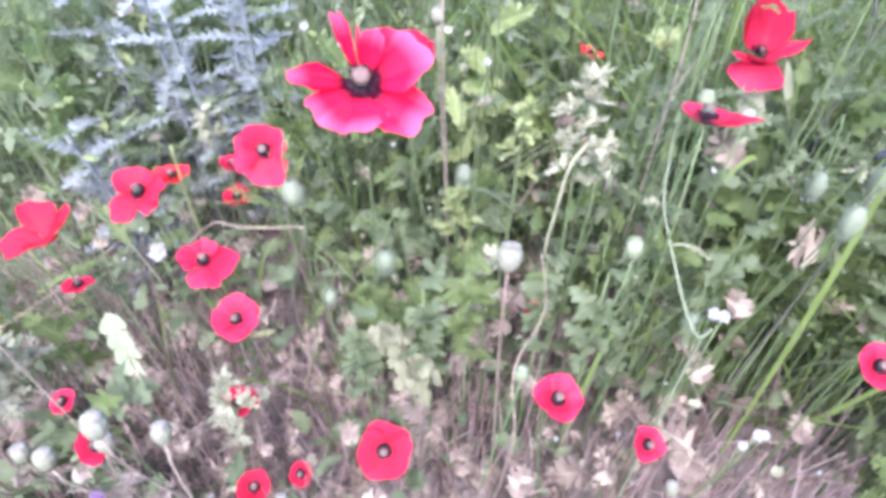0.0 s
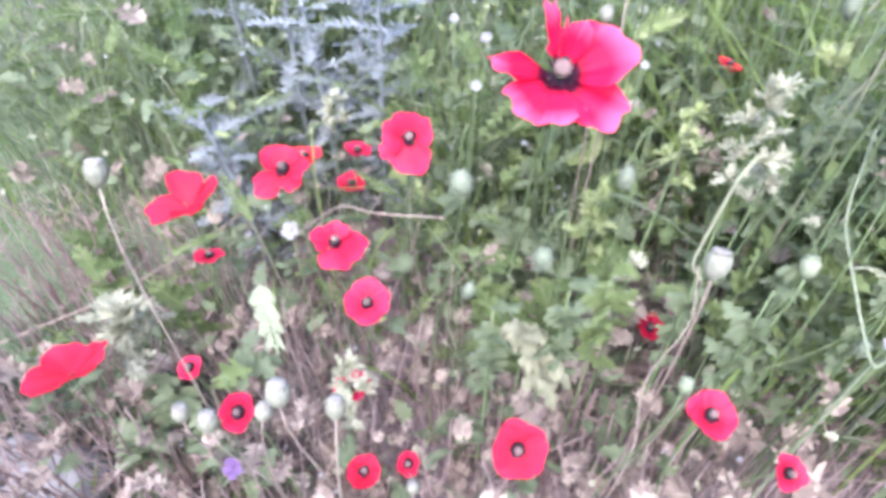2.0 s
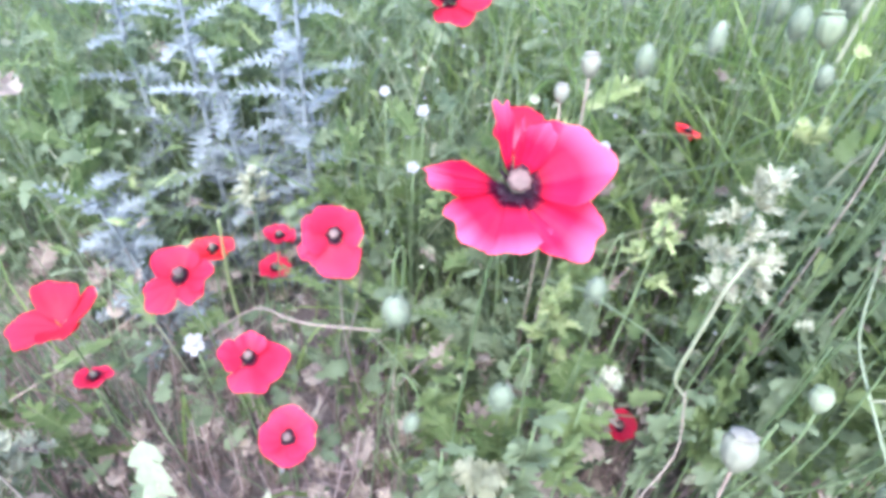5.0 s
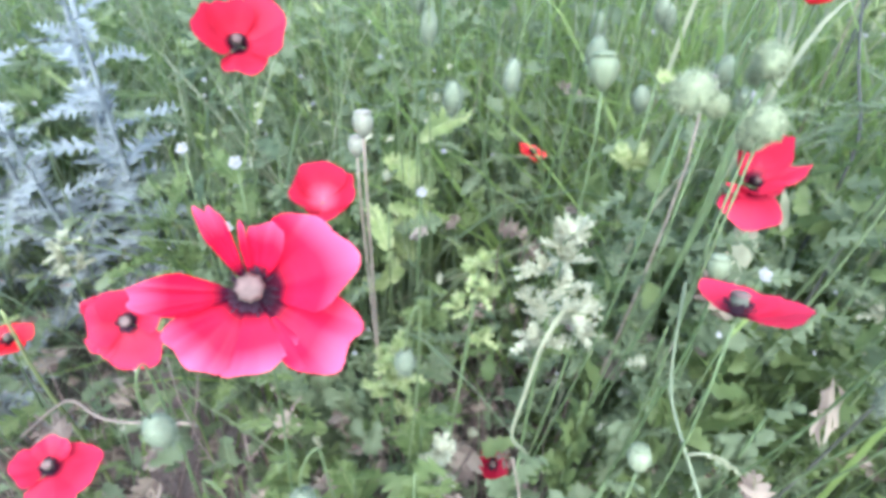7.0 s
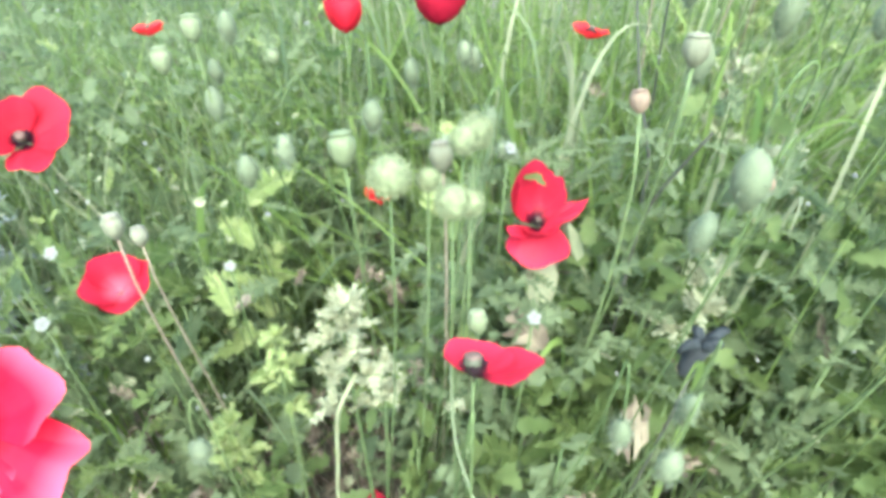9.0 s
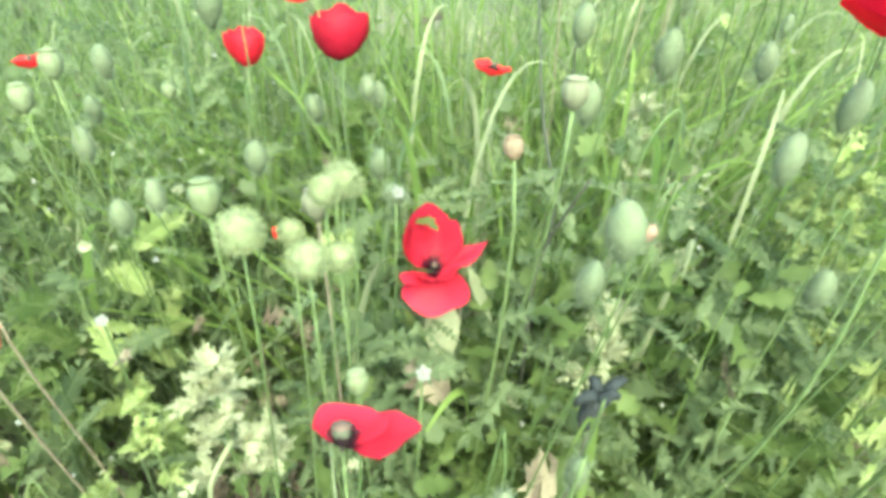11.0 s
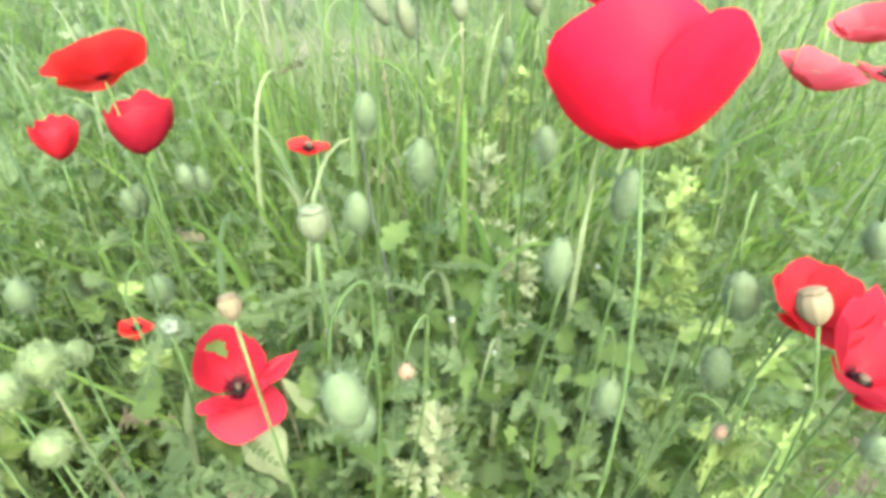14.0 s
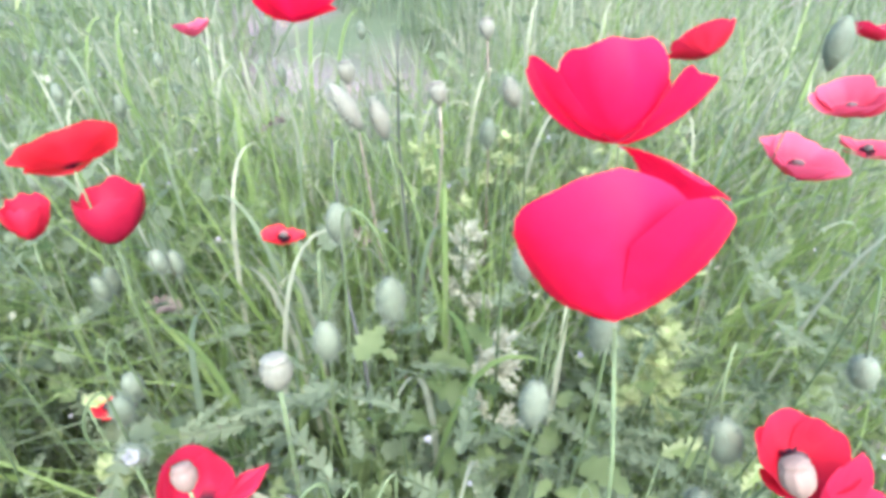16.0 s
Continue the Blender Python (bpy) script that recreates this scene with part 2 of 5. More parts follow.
def lathe(profile, axis, at, sides=14, ribs=0, depth=0.0):
    """profile: rows of radius and height along axis."""
    e1, e2, n = basis(axis)
    verts, faces = [], []
    for r, h in profile:
        for k in range(sides):
            w = 2 * math.pi * k / sides
            rr = r * (1 + depth * math.cos(ribs * w)) if ribs else r
            verts.append(np.asarray(at) + rr * (e1 * math.cos(w) + e2 * math.sin(w)) + n * h)
    m = len(profile)
    for i in range(m - 1):
        for k in range(sides):
            q = (k + 1) % sides
            faces.append((i * sides + k, i * sides + q, (i + 1) * sides + q, (i + 1) * sides + k))
    faces.append(tuple(range(sides))[::-1])
    faces.append(tuple((m - 1) * sides + k for k in range(sides)))
    return verts, faces


def egg(length, width, top=0.45, n=8):
    rows = []
    for i in range(n + 1):
        s = 0.03 + 0.94 * i / n
        rows.append((0.5 * width * math.sin(math.pi * s ** (1.0 if top == 0.5 else 0.9)) ** 0.75, length * s))
    return rows


def spikes(centre, axes, radii, count, length, width, local, up_bias=0.0):
    """Thin bristles standing out of an egg-shaped body."""
    verts, faces = [], []
    e1, e2, n = axes
    for _ in range(count):
        d = unit(local.normal(size=3))
        p = np.asarray(centre) + e1 * d[0] * radii[0] + e2 * d[1] * radii[0] + n * d[2] * radii[1]
        o = unit(e1 * d[0] + e2 * d[1] + n * (d[2] + up_bias))
        s = unit(np.cross(o, local.normal(size=3))) * width
        L = length * local.uniform(0.6, 1.2)
        i = len(verts)
        verts += [p - s, p + s, p + o * L]
        faces.append((i, i + 1, i + 2))
    return verts, faces


def stack(pieces):
    V, F = [], []
    for v, f in pieces:
        k = len(V)
        V += list(v)
        F += [tuple(i + k for i in q) for q in f]
    return V, F


def soil_height(x, y):
    return GROUND + 0.012 * math.sin(3.1 * x + 0.7) * math.cos(2.7 * y) + 0.02 * noise.noise((x * 2.2, y * 2.2, 0.3)) * min(1.0, 3.0)


# ---- ground ----
def build_ground():
    edges = np.concatenate([np.array([-900, -200, -50, -14, -6]), np.arange(-3.0, 5.01, 0.1), np.array([8, 16, 50, 200, 900])])
    verts, faces = [], []
    for y in edges:
        for x in edges:
            near = max(0.0, 1 - max(abs(x - 0.7), abs(y - 1.0)) / 6)
            rough = 0.012 * noise.fractal((x * 14, y * 14, 0.0), 0.8, 2.0, 4) if near > 0 else 0
            verts.append((x, y, soil_height(x, y) + rough))
    w = len(edges)
    for j in range(w - 1):
        for i in range(w - 1):
            faces.append((j * w + i, j * w + i + 1, (j + 1) * w + i + 1, (j + 1) * w + i))
    tagged(new("ground", mesh_of("ground", verts, faces, M_SOIL)), "dry brown crumbly soil under the wild plants", "ground", kind="structure")


build_ground()


# ---- poppies ----
BLOOMS = []      # place and radius of every head that stands clear of the herbs


def petal(at, axes, azimuth, half, length, end, local, start=35.0, ruffle=0.05, twist=0.0, point=0.0):
    """A petal: a fan that leaves the heart at the angle start from the axis and reaches end."""
    e1, e2, n = axes
    rows, cols = 11, 21
    verts, along = [], []
    ph = local.uniform(0, 6.28, 3)
    r, h = 0.0, 0.0
    spine = []
    for i in range(rows):
        s = i / (rows - 1)
        spine.append((r, h))
        ang = radians(start + (end - start) * min(1.0, (s + 0.08) ** 0.7))
        r += length / (rows - 1) * math.sin(ang)
        h += length / (rows - 1) * math.cos(ang)
    for i in range(rows):
        s = i / (rows - 1)
        for k in range(cols):
            a = -1 + 2 * k / (cols - 1)
            edge = 1 - (0.34 * abs(a) ** 3.4) * (1 - point) - 0.5 * point * abs(a) ** 1.15 - 0.035 * math.sin(9 * a + ph[1]) * s
            q = s * edge
            j = min(rows - 2, int(q * (rows - 1)))
            f = q * (rows - 1) - j
            rr = spine[j][0] + f * (spine[j + 1][0] - spine[j][0])
            hh = spine[j][1] + f * (spine[j + 1][1] - spine[j][1])
            wave = ruffle * length * s ** 2 * (math.sin(3.2 * a + ph[0]) + 0.55 * math.sin(7.1 * a + ph[1]) + 0.3 * math.sin(13 * a + ph[2]))
            crease = 0.010 * length * s * (1 - 0.5 * s) * math.sin(26 * a + ph[0] + 3 * s) + 0.018 * length * s * math.sin(11 * a + ph[2]) * math.sin(5 * s + ph[1])
            hh += wave + crease + twist * a * s * length
            rr *= 1 + 0.05 * s * math.sin(5 * a + ph[2])
            w = radians(azimuth + half * a * (0.55 + 0.45 * min(1, s * 2)))
            verts.append(np.asarray(at) + e1 * rr * math.cos(w) + e2 * rr * math.sin(w) + n * hh)
            along.append(s * edge)
    faces = []
    for i in range(rows - 1):
        for k in range(cols - 1):
            faces.append((i * cols + k, i * cols + k + 1, (i + 1) * cols + k + 1, (i + 1) * cols + k))
    return verts, faces, along


def poppy(place, facing, size, material, label, end=75.0, petals=None, seed=1, heart=True, foot=None, pod=1.0, start=None):
    """A poppy on its stem: stem, petals, capsule with its stigma disc, ring of stamens."""
    local = np.random.default_rng(seed)
    place = np.asarray(place, float)
    axes = basis(facing)
    n = axes[2]
    BLOOMS.append((place, size * 0.5, 0.22))
    if foot is None:
        foot = (place[0] + local.uniform(-0.03, 0.03) - 0.02 * n[0], place[1] + local.uniform(0.01, 0.05))
    base = np.array((foot[0], foot[1], soil_height(*foot) - 0.005))
    root = thing("poppy_flower", base, label, "poppy", "poppies in bloom")
    tall = place[2] - base[2]
    neck = place - n * 0.004
    path = bezier(base, base + (local.uniform(-0.02, 0.02), 0, 0.45 * tall), neck - n * 0.22 * tall - np.array((0, 0, 0.12 * tall)), neck, 14) - base
    part("stem", *tube(path, np.linspace(0.0013, 0.0009, 14)), M_STEM, root)
    at = place - base
    half = size * 0.5
    if petals is None:
        turn = local.uniform(-18, 18)
        petals = [(turn + 90 * k + local.uniform(-8, 8), 84 if k % 2 else 74, half * local.uniform(1.0, 1.18), end + local.uniform(-7, 7) + (6 if k % 2 else -4), start or 100 - 0.45 * end, 0.06) for k in range(4)]
    for k, row in enumerate(petals):
        az, hw, length, stop = row[:4]
        v, f, al = petal(at - n * 0.0006 * k, axes, az, hw, length, stop, local, *row[4:])
        part("petal", v, f, material, root, along=al)
    if heart:
        at = at + n * 0.002
        w = 0.0043 * pod * (size / 0.065) ** 0.4
        prof = [(w * 0.35, 0), (w * 0.8, w * 0.6), (w, w * 1.3), (w * 0.95, w * 1.8), (w * 0.75, w * 2.1)]
        capsule = part("capsule", *lathe(prof, n, at, 12, 6, 0.05), M_CAPSULE, root, "small green seed capsule")
        disc = [(w * 0.9, w * 2.1), (w * 1.12, w * 2.2), (w * 0.7, w * 2.45), (w * 0.1, w * 2.55)]
        part("stigma_disc", *lathe(disc, n, at, 16, 8, 0.08), M_STIGMA, capsule)
        sv, sf = [], []
        for _ in range(130):
            a = local.uniform(0, 6.28)
            out = unit(axes[0] * math.cos(a) + axes[1] * math.sin(a) + n * local.uniform(0.35, 1.6))
            L = local.uniform(1.1, 1.9) * w
            o = np.cross(out, n) * 0.0003
            p = at + (axes[0] * math.cos(a) + axes[1] * math.sin(a)) * w * 0.4
            i = len(sv)
            b = unit(np.cross(out, (0.3, 0.5, 0.8))) * 0.0012
            tip = p + out * L
            sv += [p - o, p + o, tip + o, tip - o, tip - b - out * 0.001, tip + b, tip + out * 0.0014]
            sf += [(i, i + 1, i + 2, i + 3), (i + 4, i + 5, i + 6)]
        part("stamen_ring", sv, sf, M_STAMEN, root, "ring of dark stamens", smooth=False)
    return root


# large rose-pink poppy with loose, ragged petals
poppy((-0.058, 0.426, 0.510), (0.05, -0.58, 0.81), 0.11, M_ROSE, "large rose-pink poppy with loose ragged petals, wide open",
      petals=[(18, 48, 0.054, 54, 75, 0.09, 0.0, 0.15), (-40, 34, 0.057, 84, 78, 0.07, 0.0, 0.4), (-96, 48, 0.040, 82, 76, 0.08, 0.0, 0.2), (-140, 34, 0.046, 82, 72, 0.07, 0.0, 0.3),
              (178, 18, 0.058, 66, 66, 0.1, 0.0, 0.5), (114, 13, 0.058, 30, 45, 0.04), (90, 7, 0.046, 30, 45, 0.04, 0.0, 0.6), (62, 26, 0.047, 26, 55, 0.06, 0.0, 0.3)], seed=3, pod=1.15)
RED_OPEN = "open red poppy with a dark heart, facing up"
for spec in [
    # place, facing, size, material, end, seed
    ((-0.216, 0.441, 0.222), (0.05, -0.42, 0.9), 0.047, M_CRIMSON, 72, 12),
    ((-0.054, 0.299, 0.209), (0.0, -0.62, 0.78), 0.049, M_RED, 58, 13),
    ((0.096, 0.308, 0.277), (0.15, -0.2, 0.95), 0.041, M_CRIMSON, 68, 14),
    ((0.195, 0.310, 0.190), (0.2, -0.5, 0.84), 0.034, M_CRIMSON, 60, 15),
    ((-0.307, 0.300, 0.226), (0.0, -0.5, 0.86), 0.037, M_CRIMSON, 42, 17),
    ((-0.212, 0.335, 0.050), (0.1, -0.3, 0.95), 0.040, M_RED, 46, 18),
    ((-0.164, 0.355, 0.040), (0.0, -0.5, 0.85), 0.028, M_WINE, 60, 19),
    ((-0.241, 0.420, 0.084), (0.1, 0.1, 0.99), 0.045, M_CRIMSON, 80, 20),
    ((0.356, 0.312, 0.315), (0.0, -0.4, 0.9), 0.036, M_CRIMSON, 60, 21),
]:
    poppy(spec[0], spec[1], spec[2], spec[3], RED_OPEN, spec[4], seed=spec[5])
for spec in [
    ((-0.330, 0.638, 0.255), (0.0, 0.2, 0.97), 0.044, M_ORANGE, 60, 34, "small orange-red poppy behind a yellow stalk"),
    ((-0.278, 0.703, 0.222), (0.2, 0.1, 0.97), 0.038, M_CRIMSON, 66, 35, "small red poppy low among dry stalks"),
    ((-0.304, 0.750, 0.124), (0.1, 0.0, 1.0), 0.044, M_CRIMSON, 76, 36, "small red poppy low among dry stalks"),
    ((-0.425, 0.518, 0.188), (0.0, 0.3, 0.95), 0.034, M_CRIMSON, 80, 37, "small flattened red poppy near the soil"),
    ((-0.417, 0.398, 0.133), (0.0, -0.3, 0.95), 0.028, M_CRIMSON, 70, 38, "small red poppy near the soil"),
    ((0.133, 0.557, 0.078), (0.1, -0.4, 0.9), 0.038, M_WINE, 60, 40, "dark red poppy in the shade of the herbs"),
    ((0.213, 0.818, 0.322), (0.3, 0.1, 0.95), 0.034, M_ORANGE, 70, 41, "withering orange-red poppy with crumpled petals"),
    ((0.403, 0.705, 0.545), (0.2, 0.1, 0.95), 0.036, M_ORANGE, 60, 43, "small orange-red poppy among tall grass"),
    ((-0.008, 0.949, 0.500), (0.0, 0.2, 0.97), 0.036, M_ORANGE, 50, 44, "small fading red poppy behind grass"),
]:
    poppy(spec[0], spec[1], spec[2], spec[3], spec[6], spec[4], seed=spec[5], start=80 if "half closed" in spec[6] or "cup-shaped" in spec[6] else None)
for spec in [
    ((0.267, 0.822, 0.598), (-0.1, 0.70, 0.71), 0.090, M_ORANGE, 58, 47, "flat red poppy on a slanting pale stem"),
    ((0.863, 0.693, 0.632), (0.25, 0.82, 0.52), 0.074, M_DOME, 48, 48, "red poppy bowl on a bent stem"),
    ((0.787, 0.523, 0.594), (0.05, -0.1, 0.98), 0.074, M_HAZED, 40, 49, "pale red poppy with pointed petals and a dark heart"),
    ((0.960, 0.580, 0.586), (-0.2, 0.2, 0.95), 0.082, M_HAZED, 40, 50, "pale red poppy with crossing stalks before it"),
    ((0.945, 0.545, 0.560), (0.1, 0.1, 0.97), 0.056, M_HAZED, 62, 51, "pale red poppy low beside another"),
    ((0.515, 0.969, 0.645), (0.2, 0.5, 0.83), 0.105, M_SCARLET, 40, 52, "magenta poppy with a curled rim"),
    ((0.432, 1.180, 0.585), (0.0, 0.2, 0.97), 0.056, M_HAZED, 36, 53, "pale red poppy, half closed"),
    ((1.013, 0.611, 0.645), (0.1, 0.2, 0.95), 0.060, M_CRIMSON, 55, 54, "red poppy at the edge of the tall grass"),
]:
    poppy(spec[0], spec[1], spec[2], spec[3], spec[6], spec[4], seed=spec[5], start=80 if "half closed" in spec[6] or "cup-shaped" in spec[6] else None,
          foot=(0.262, 0.93) if "slanting" in spec[6] else None)

# red poppies of uneven shape at the dry edge
poppy((-0.185, 0.564, 0.350), (0.10, -0.62, 0.78), 0.058, M_CRIMSON, "crimson poppy cup with one drooping front petal", seed=11,
      petals=[(92, 78, 0.029, 52, 72, 0.05), (18, 58, 0.028, 60, 74, 0.05), (172, 58, 0.030, 70, 76, 0.06), (-88, 60, 0.037, 104, 82, 0.05), (-150, 30, 0.034, 98, 84, 0.06)])
poppy((-0.094, 0.730, 0.500), (0.12, -0.52, 0.85), 0.082, M_RED, "red poppy bowl with a pointed front petal and dark heart", seed=16,
      petals=[(168, 64, 0.044, 32, 70, 0.05), (14, 66, 0.048, 50, 74, 0.05), (94, 62, 0.040, 26, 66, 0.05), (-82, 58, 0.040, 64, 78, 0.04, 0.0, 0.7)], pod=0.9)
poppy((-0.266, 0.515, 0.234), (0.12, -0.2, 0.97), 0.056, M_CRIMSON, "crimson poppy with a dark blotched heart, tilted", seed=33,
      petals=[(150, 58, 0.028, 66, 78, 0.05), (60, 60, 0.026, 60, 76, 0.05), (-35, 66, 0.036, 92, 84, 0.05), (-105, 56, 0.034, 98, 84, 0.05)])
poppy((-0.526, 0.361, 0.160), (-0.25, 0.35, 0.9), 0.086, M_DOME, "wide red poppy with overlapping petals at the field edge", seed=39, heart=False,
      petals=[(5, 70, 0.046, 66, 80, 0.07), (95, 66, 0.042, 52, 78, 0.07), (185, 70, 0.048, 78, 84, 0.07), (-85, 70, 0.040, 74, 84, 0.08)])
poppy((-0.030, 0.601, 0.430), (0.08, -0.34, 0.94), 0.062, M_SHEEN, "cup-shaped crimson poppy with a pale sheen inside", seed=42, heart=False,
      petals=[(88, 78, 0.034, 22, 78, 0.05), (178, 62, 0.032, 34, 78, 0.05), (2, 62, 0.032, 36, 78, 0.05), (-90, 72, 0.027, 46, 80, 0.04)], pod=0.8)
poppy((-0.320, 0.542, 0.312), (0.0, -0.25, 0.97), 0.066, M_RED, "pale red poppy with two petals drooping over its stem", seed=31,
      petals=[(8, 60, 0.028, 78, 80, 0.05), (120, 80, 0.030, 50, 78, 0.06), (-140, 46, 0.038, 112, 88, 0.04), (-50, 44, 0.026, 96, 86, 0.05)])
poppy((-0.424, 0.512, 0.276), (-0.05, -0.1, 0.99), 0.070, M_DOME, "bright red poppy with a notched rim, half open", seed=32, heart=False,
      petals=[(30, 62, 0.048, 40, 80, 0.05), (128, 56, 0.042, 26, 80, 0.05), (-40, 66, 0.030, 50, 84, 0.04), (-148, 46, 0.050, 98, 86, 0.04, 0.0, 0.5)])
poppy((0.204, 0.897, 0.500), (0.10, 0.42, 0.9), 0.060, M_DOME, "bright red poppy, half closed, seen from outside", seed=45,
      petals=[(95, 70, 0.056, -16, 88, 0.05, 0.0, 0.4), (185, 62, 0.048, -4, 88, 0.05, 0.0, 0.4), (-5, 62, 0.042, -6, 88, 0.06, 0.0, 0.3), (-90, 74, 0.042, -12, 90, 0.05, 0.0, 0.3)])
poppy((0.280, 0.776, 0.545), (0.08, 0.45, 0.88), 0.080, M_WINE, "dark crimson poppy, cup-shaped with folded petals", seed=46,
      petals=[(88, 84, 0.070, -14, 92, 0.03, 0.0, 0.6), (178, 80, 0.054, -6, 92, 0.03, 0.0, 0.4), (2, 80, 0.056, -4, 92, 0.03, 0.0, 0.4), (-70, 70, 0.052, -6, 94, 0.03, 0.0, 0.4), (-125, 66, 0.048, -2, 94, 0.03, 0.0, 0.4)])
# the two scarlet poppies in front: heavy bowls seen from outside
poppy((0.457, 0.393, 0.686), (0.42, 0.76, 0.49), 0.088, M_SCARLET, "large scarlet poppy, a rounded bowl on a bristly stem", foot=(0.445, 0.43),
      petals=[(-14, 76, 0.064, 38, 84, 0.02, 0.0, 0.45), (172, 72, 0.056, 18, 84, 0.03, 0.0, 0.5), (85, 80, 0.058, 14, 84, 0.03, 0.0, 0.5), (-94, 108, 0.063, 19, 84, 0.018, 0.0, 0.45)], seed=61)
poppy((0.531, 0.478, 0.706), (0.30, 0.66, 0.68), 0.078, M_SCARLET, "scarlet poppy with upright petals and one pink drooping petal", foot=(0.54, 0.55),
      petals=[(-105, 72, 0.056, 10, 90, 0.05), (155, 56, 0.074, 8, 88, 0.06, 0.0, 0.3), (60, 56, 0.072, 6, 88, 0.06, 0.0, 0.3), (0, 58, 0.066, 34, 92, 0.06, 0.0, 0.5), (-6, 44, 0.058, 140, 108, 0.05)], seed=62)
# red poppy with one tall pointed petal and a hanging one
poppy((0.289, 0.545, 0.468), (0.02, -0.2, 0.97), 0.070, M_CRIMSON, "red poppy, tall back petal and drooping front petals", foot=(0.30, 0.585),
      petals=[(96, 74, 0.061, -14, 90, 0.03, 0.0, 0.75), (128, 46, 0.046, -4, 88, 0.03), (48, 46, 0.046, -2, 88, 0.03), (2, 20, 0.046, 58, 92, 0.03, 0.0, 0.6), (190, 24, 0.032, 60, 90, 0.04, 0.0, 0.6), (-90, 98, 0.034, 132, 88, 0.03), (-48, 46, 0.024, 34, 86, 0.04), (-132, 46, 0.024, 34, 86, 0.04)], seed=63, pod=0.5)
# dark-hearted poppy that has kept only its back petals
poppy((0.186, 0.402, 0.492), (0.08, 0.36, 0.93), 0.070, M_CRIMSON, "red poppy with a dark heart, front petals fallen", foot=(0.185, 0.43),
      petals=[(14, 60, 0.038, 74, 90, 0.05), (75, 70, 0.030, 60, 90, 0.04)], seed=64, pod=1.1)
# two touching red poppies
poppy((0.538, 0.343, 0.596), (-0.10, -0.30, 0.95), 0.052, M_DOME, "red poppy bowl behind a round pale capsule", seed=65, end=38, start=80)
poppy((0.533, 0.308, 0.582), (0.05, -0.15, 0.98), 0.060, M_CRIMSON, "red poppy with a tall folded back petal and short front lip", seed=66,
      petals=[(78, 60, 0.050, 4, 72, 0.04), (10, 66, 0.032, 24, 80, 0.04), (165, 66, 0.030, 24, 80, 0.04), (-90, 84, 0.024, 40, 88, 0.04)], pod=0.6)


# ---- nodding buds ----
def nodding_bud(place, length, width, label, seed, hang=(0, 0, -1), hook=0.03, material=None, stem=None, group="nodding poppy buds"):
    """A bristly bud that hangs from a hooked stem. place: its middle."""
    length, width = length * 1.12, width * 0.86
    local = np.random.default_rng(seed)
    place = np.asarray(place, float)
    hang = unit(hang)
    BLOOMS.append((place, width * 0.75, 0.11))
    side = unit((local.uniform(-1, 1), local.uniform(0.0, 0.6), 0)) * local.uniform(0.008, 0.02)
    foot = (place[0] + side[0] * 2 + local.uniform(-0.07, 0.07), place[1] + side[1] * 2 + local.uniform(-0.01, 0.09))
    base = np.array((foot[0], foot[1], soil_height(*foot) - 0.005))
    root = thing("poppy_bud", base, label, "flower bud", group)
    top = place - hang * length * 0.5
    crest = top + np.array((side[0] * 0.6, side[1] * 0.6, hook))
    tall = crest[2] - base[2]
    rise = bezier(base, base + (local.uniform(-0.04, 0.04), local.uniform(-0.03, 0.03), 0.5 * tall), crest + side * 0.9 - np.array((0, 0, 0.25 * tall)), crest + side * 0.5, 10)
    bow = bezier(crest + side * 0.5, crest + side * 0.5 + np.array((0, 0, hook * 0.7)), top - hang * hook * 1.1, top, 9)
    path = np.vstack([rise, bow[1:]]) - base
    part("stem", *tube(path, np.linspace(0.0009, 0.0007, len(path)), 5), stem or M_STEM, root)
    at = top - base
    body = part("bud", *lathe(egg(length, width), hang, at, 12, 2, 0.03), material or M_BUD, root, "bristly grey-green bud")
    axes = basis(hang)
    part("bristle_coat", *spikes(at + hang * length * 0.5, axes, (width * 0.46, length * 0.48), 300, 0.004, 0.0002, local), M_HAIR, body, smooth=False)
    return root


BUD = "bristly grey-green poppy bud nodding on a hooked stem"
for k, (p, L, W, h) in enumerate([
    ((-0.122, 0.421, 0.412), 0.026, 0.021, (0.1, 0.1, -1)), ((-0.049, 0.398, 0.355), 0.024, 0.020, (0, 0, -1)),
    ((-0.110, 0.430, 0.270), 0.020, 0.014, (-0.3, 0, -1)), ((0.020, 0.466, 0.395), 0.022, 0.016, (0, 0, -1)),
    ((0.181, 0.632, 0.533), 0.027, 0.019, (0, 0, -1)), ((0.324, 0.399, 0.597), 0.035, 0.0225, (0.15, 0, -1)),
    ((0.339, 0.432, 0.535), 0.029, 0.017, (-0.15, 0, -1)), ((0.408, 0.494, 0.638), 0.030, 0.018, (0, 0, -1)),
    ((0.456, 0.430, 0.597), 0.032, 0.018, (0, 0, -1)), ((0.508, 0.442, 0.617), 0.032, 0.018, (-0.1, 0, -1)),
]):
    nodding_bud(p, L, W, BUD, 200 + k, h)
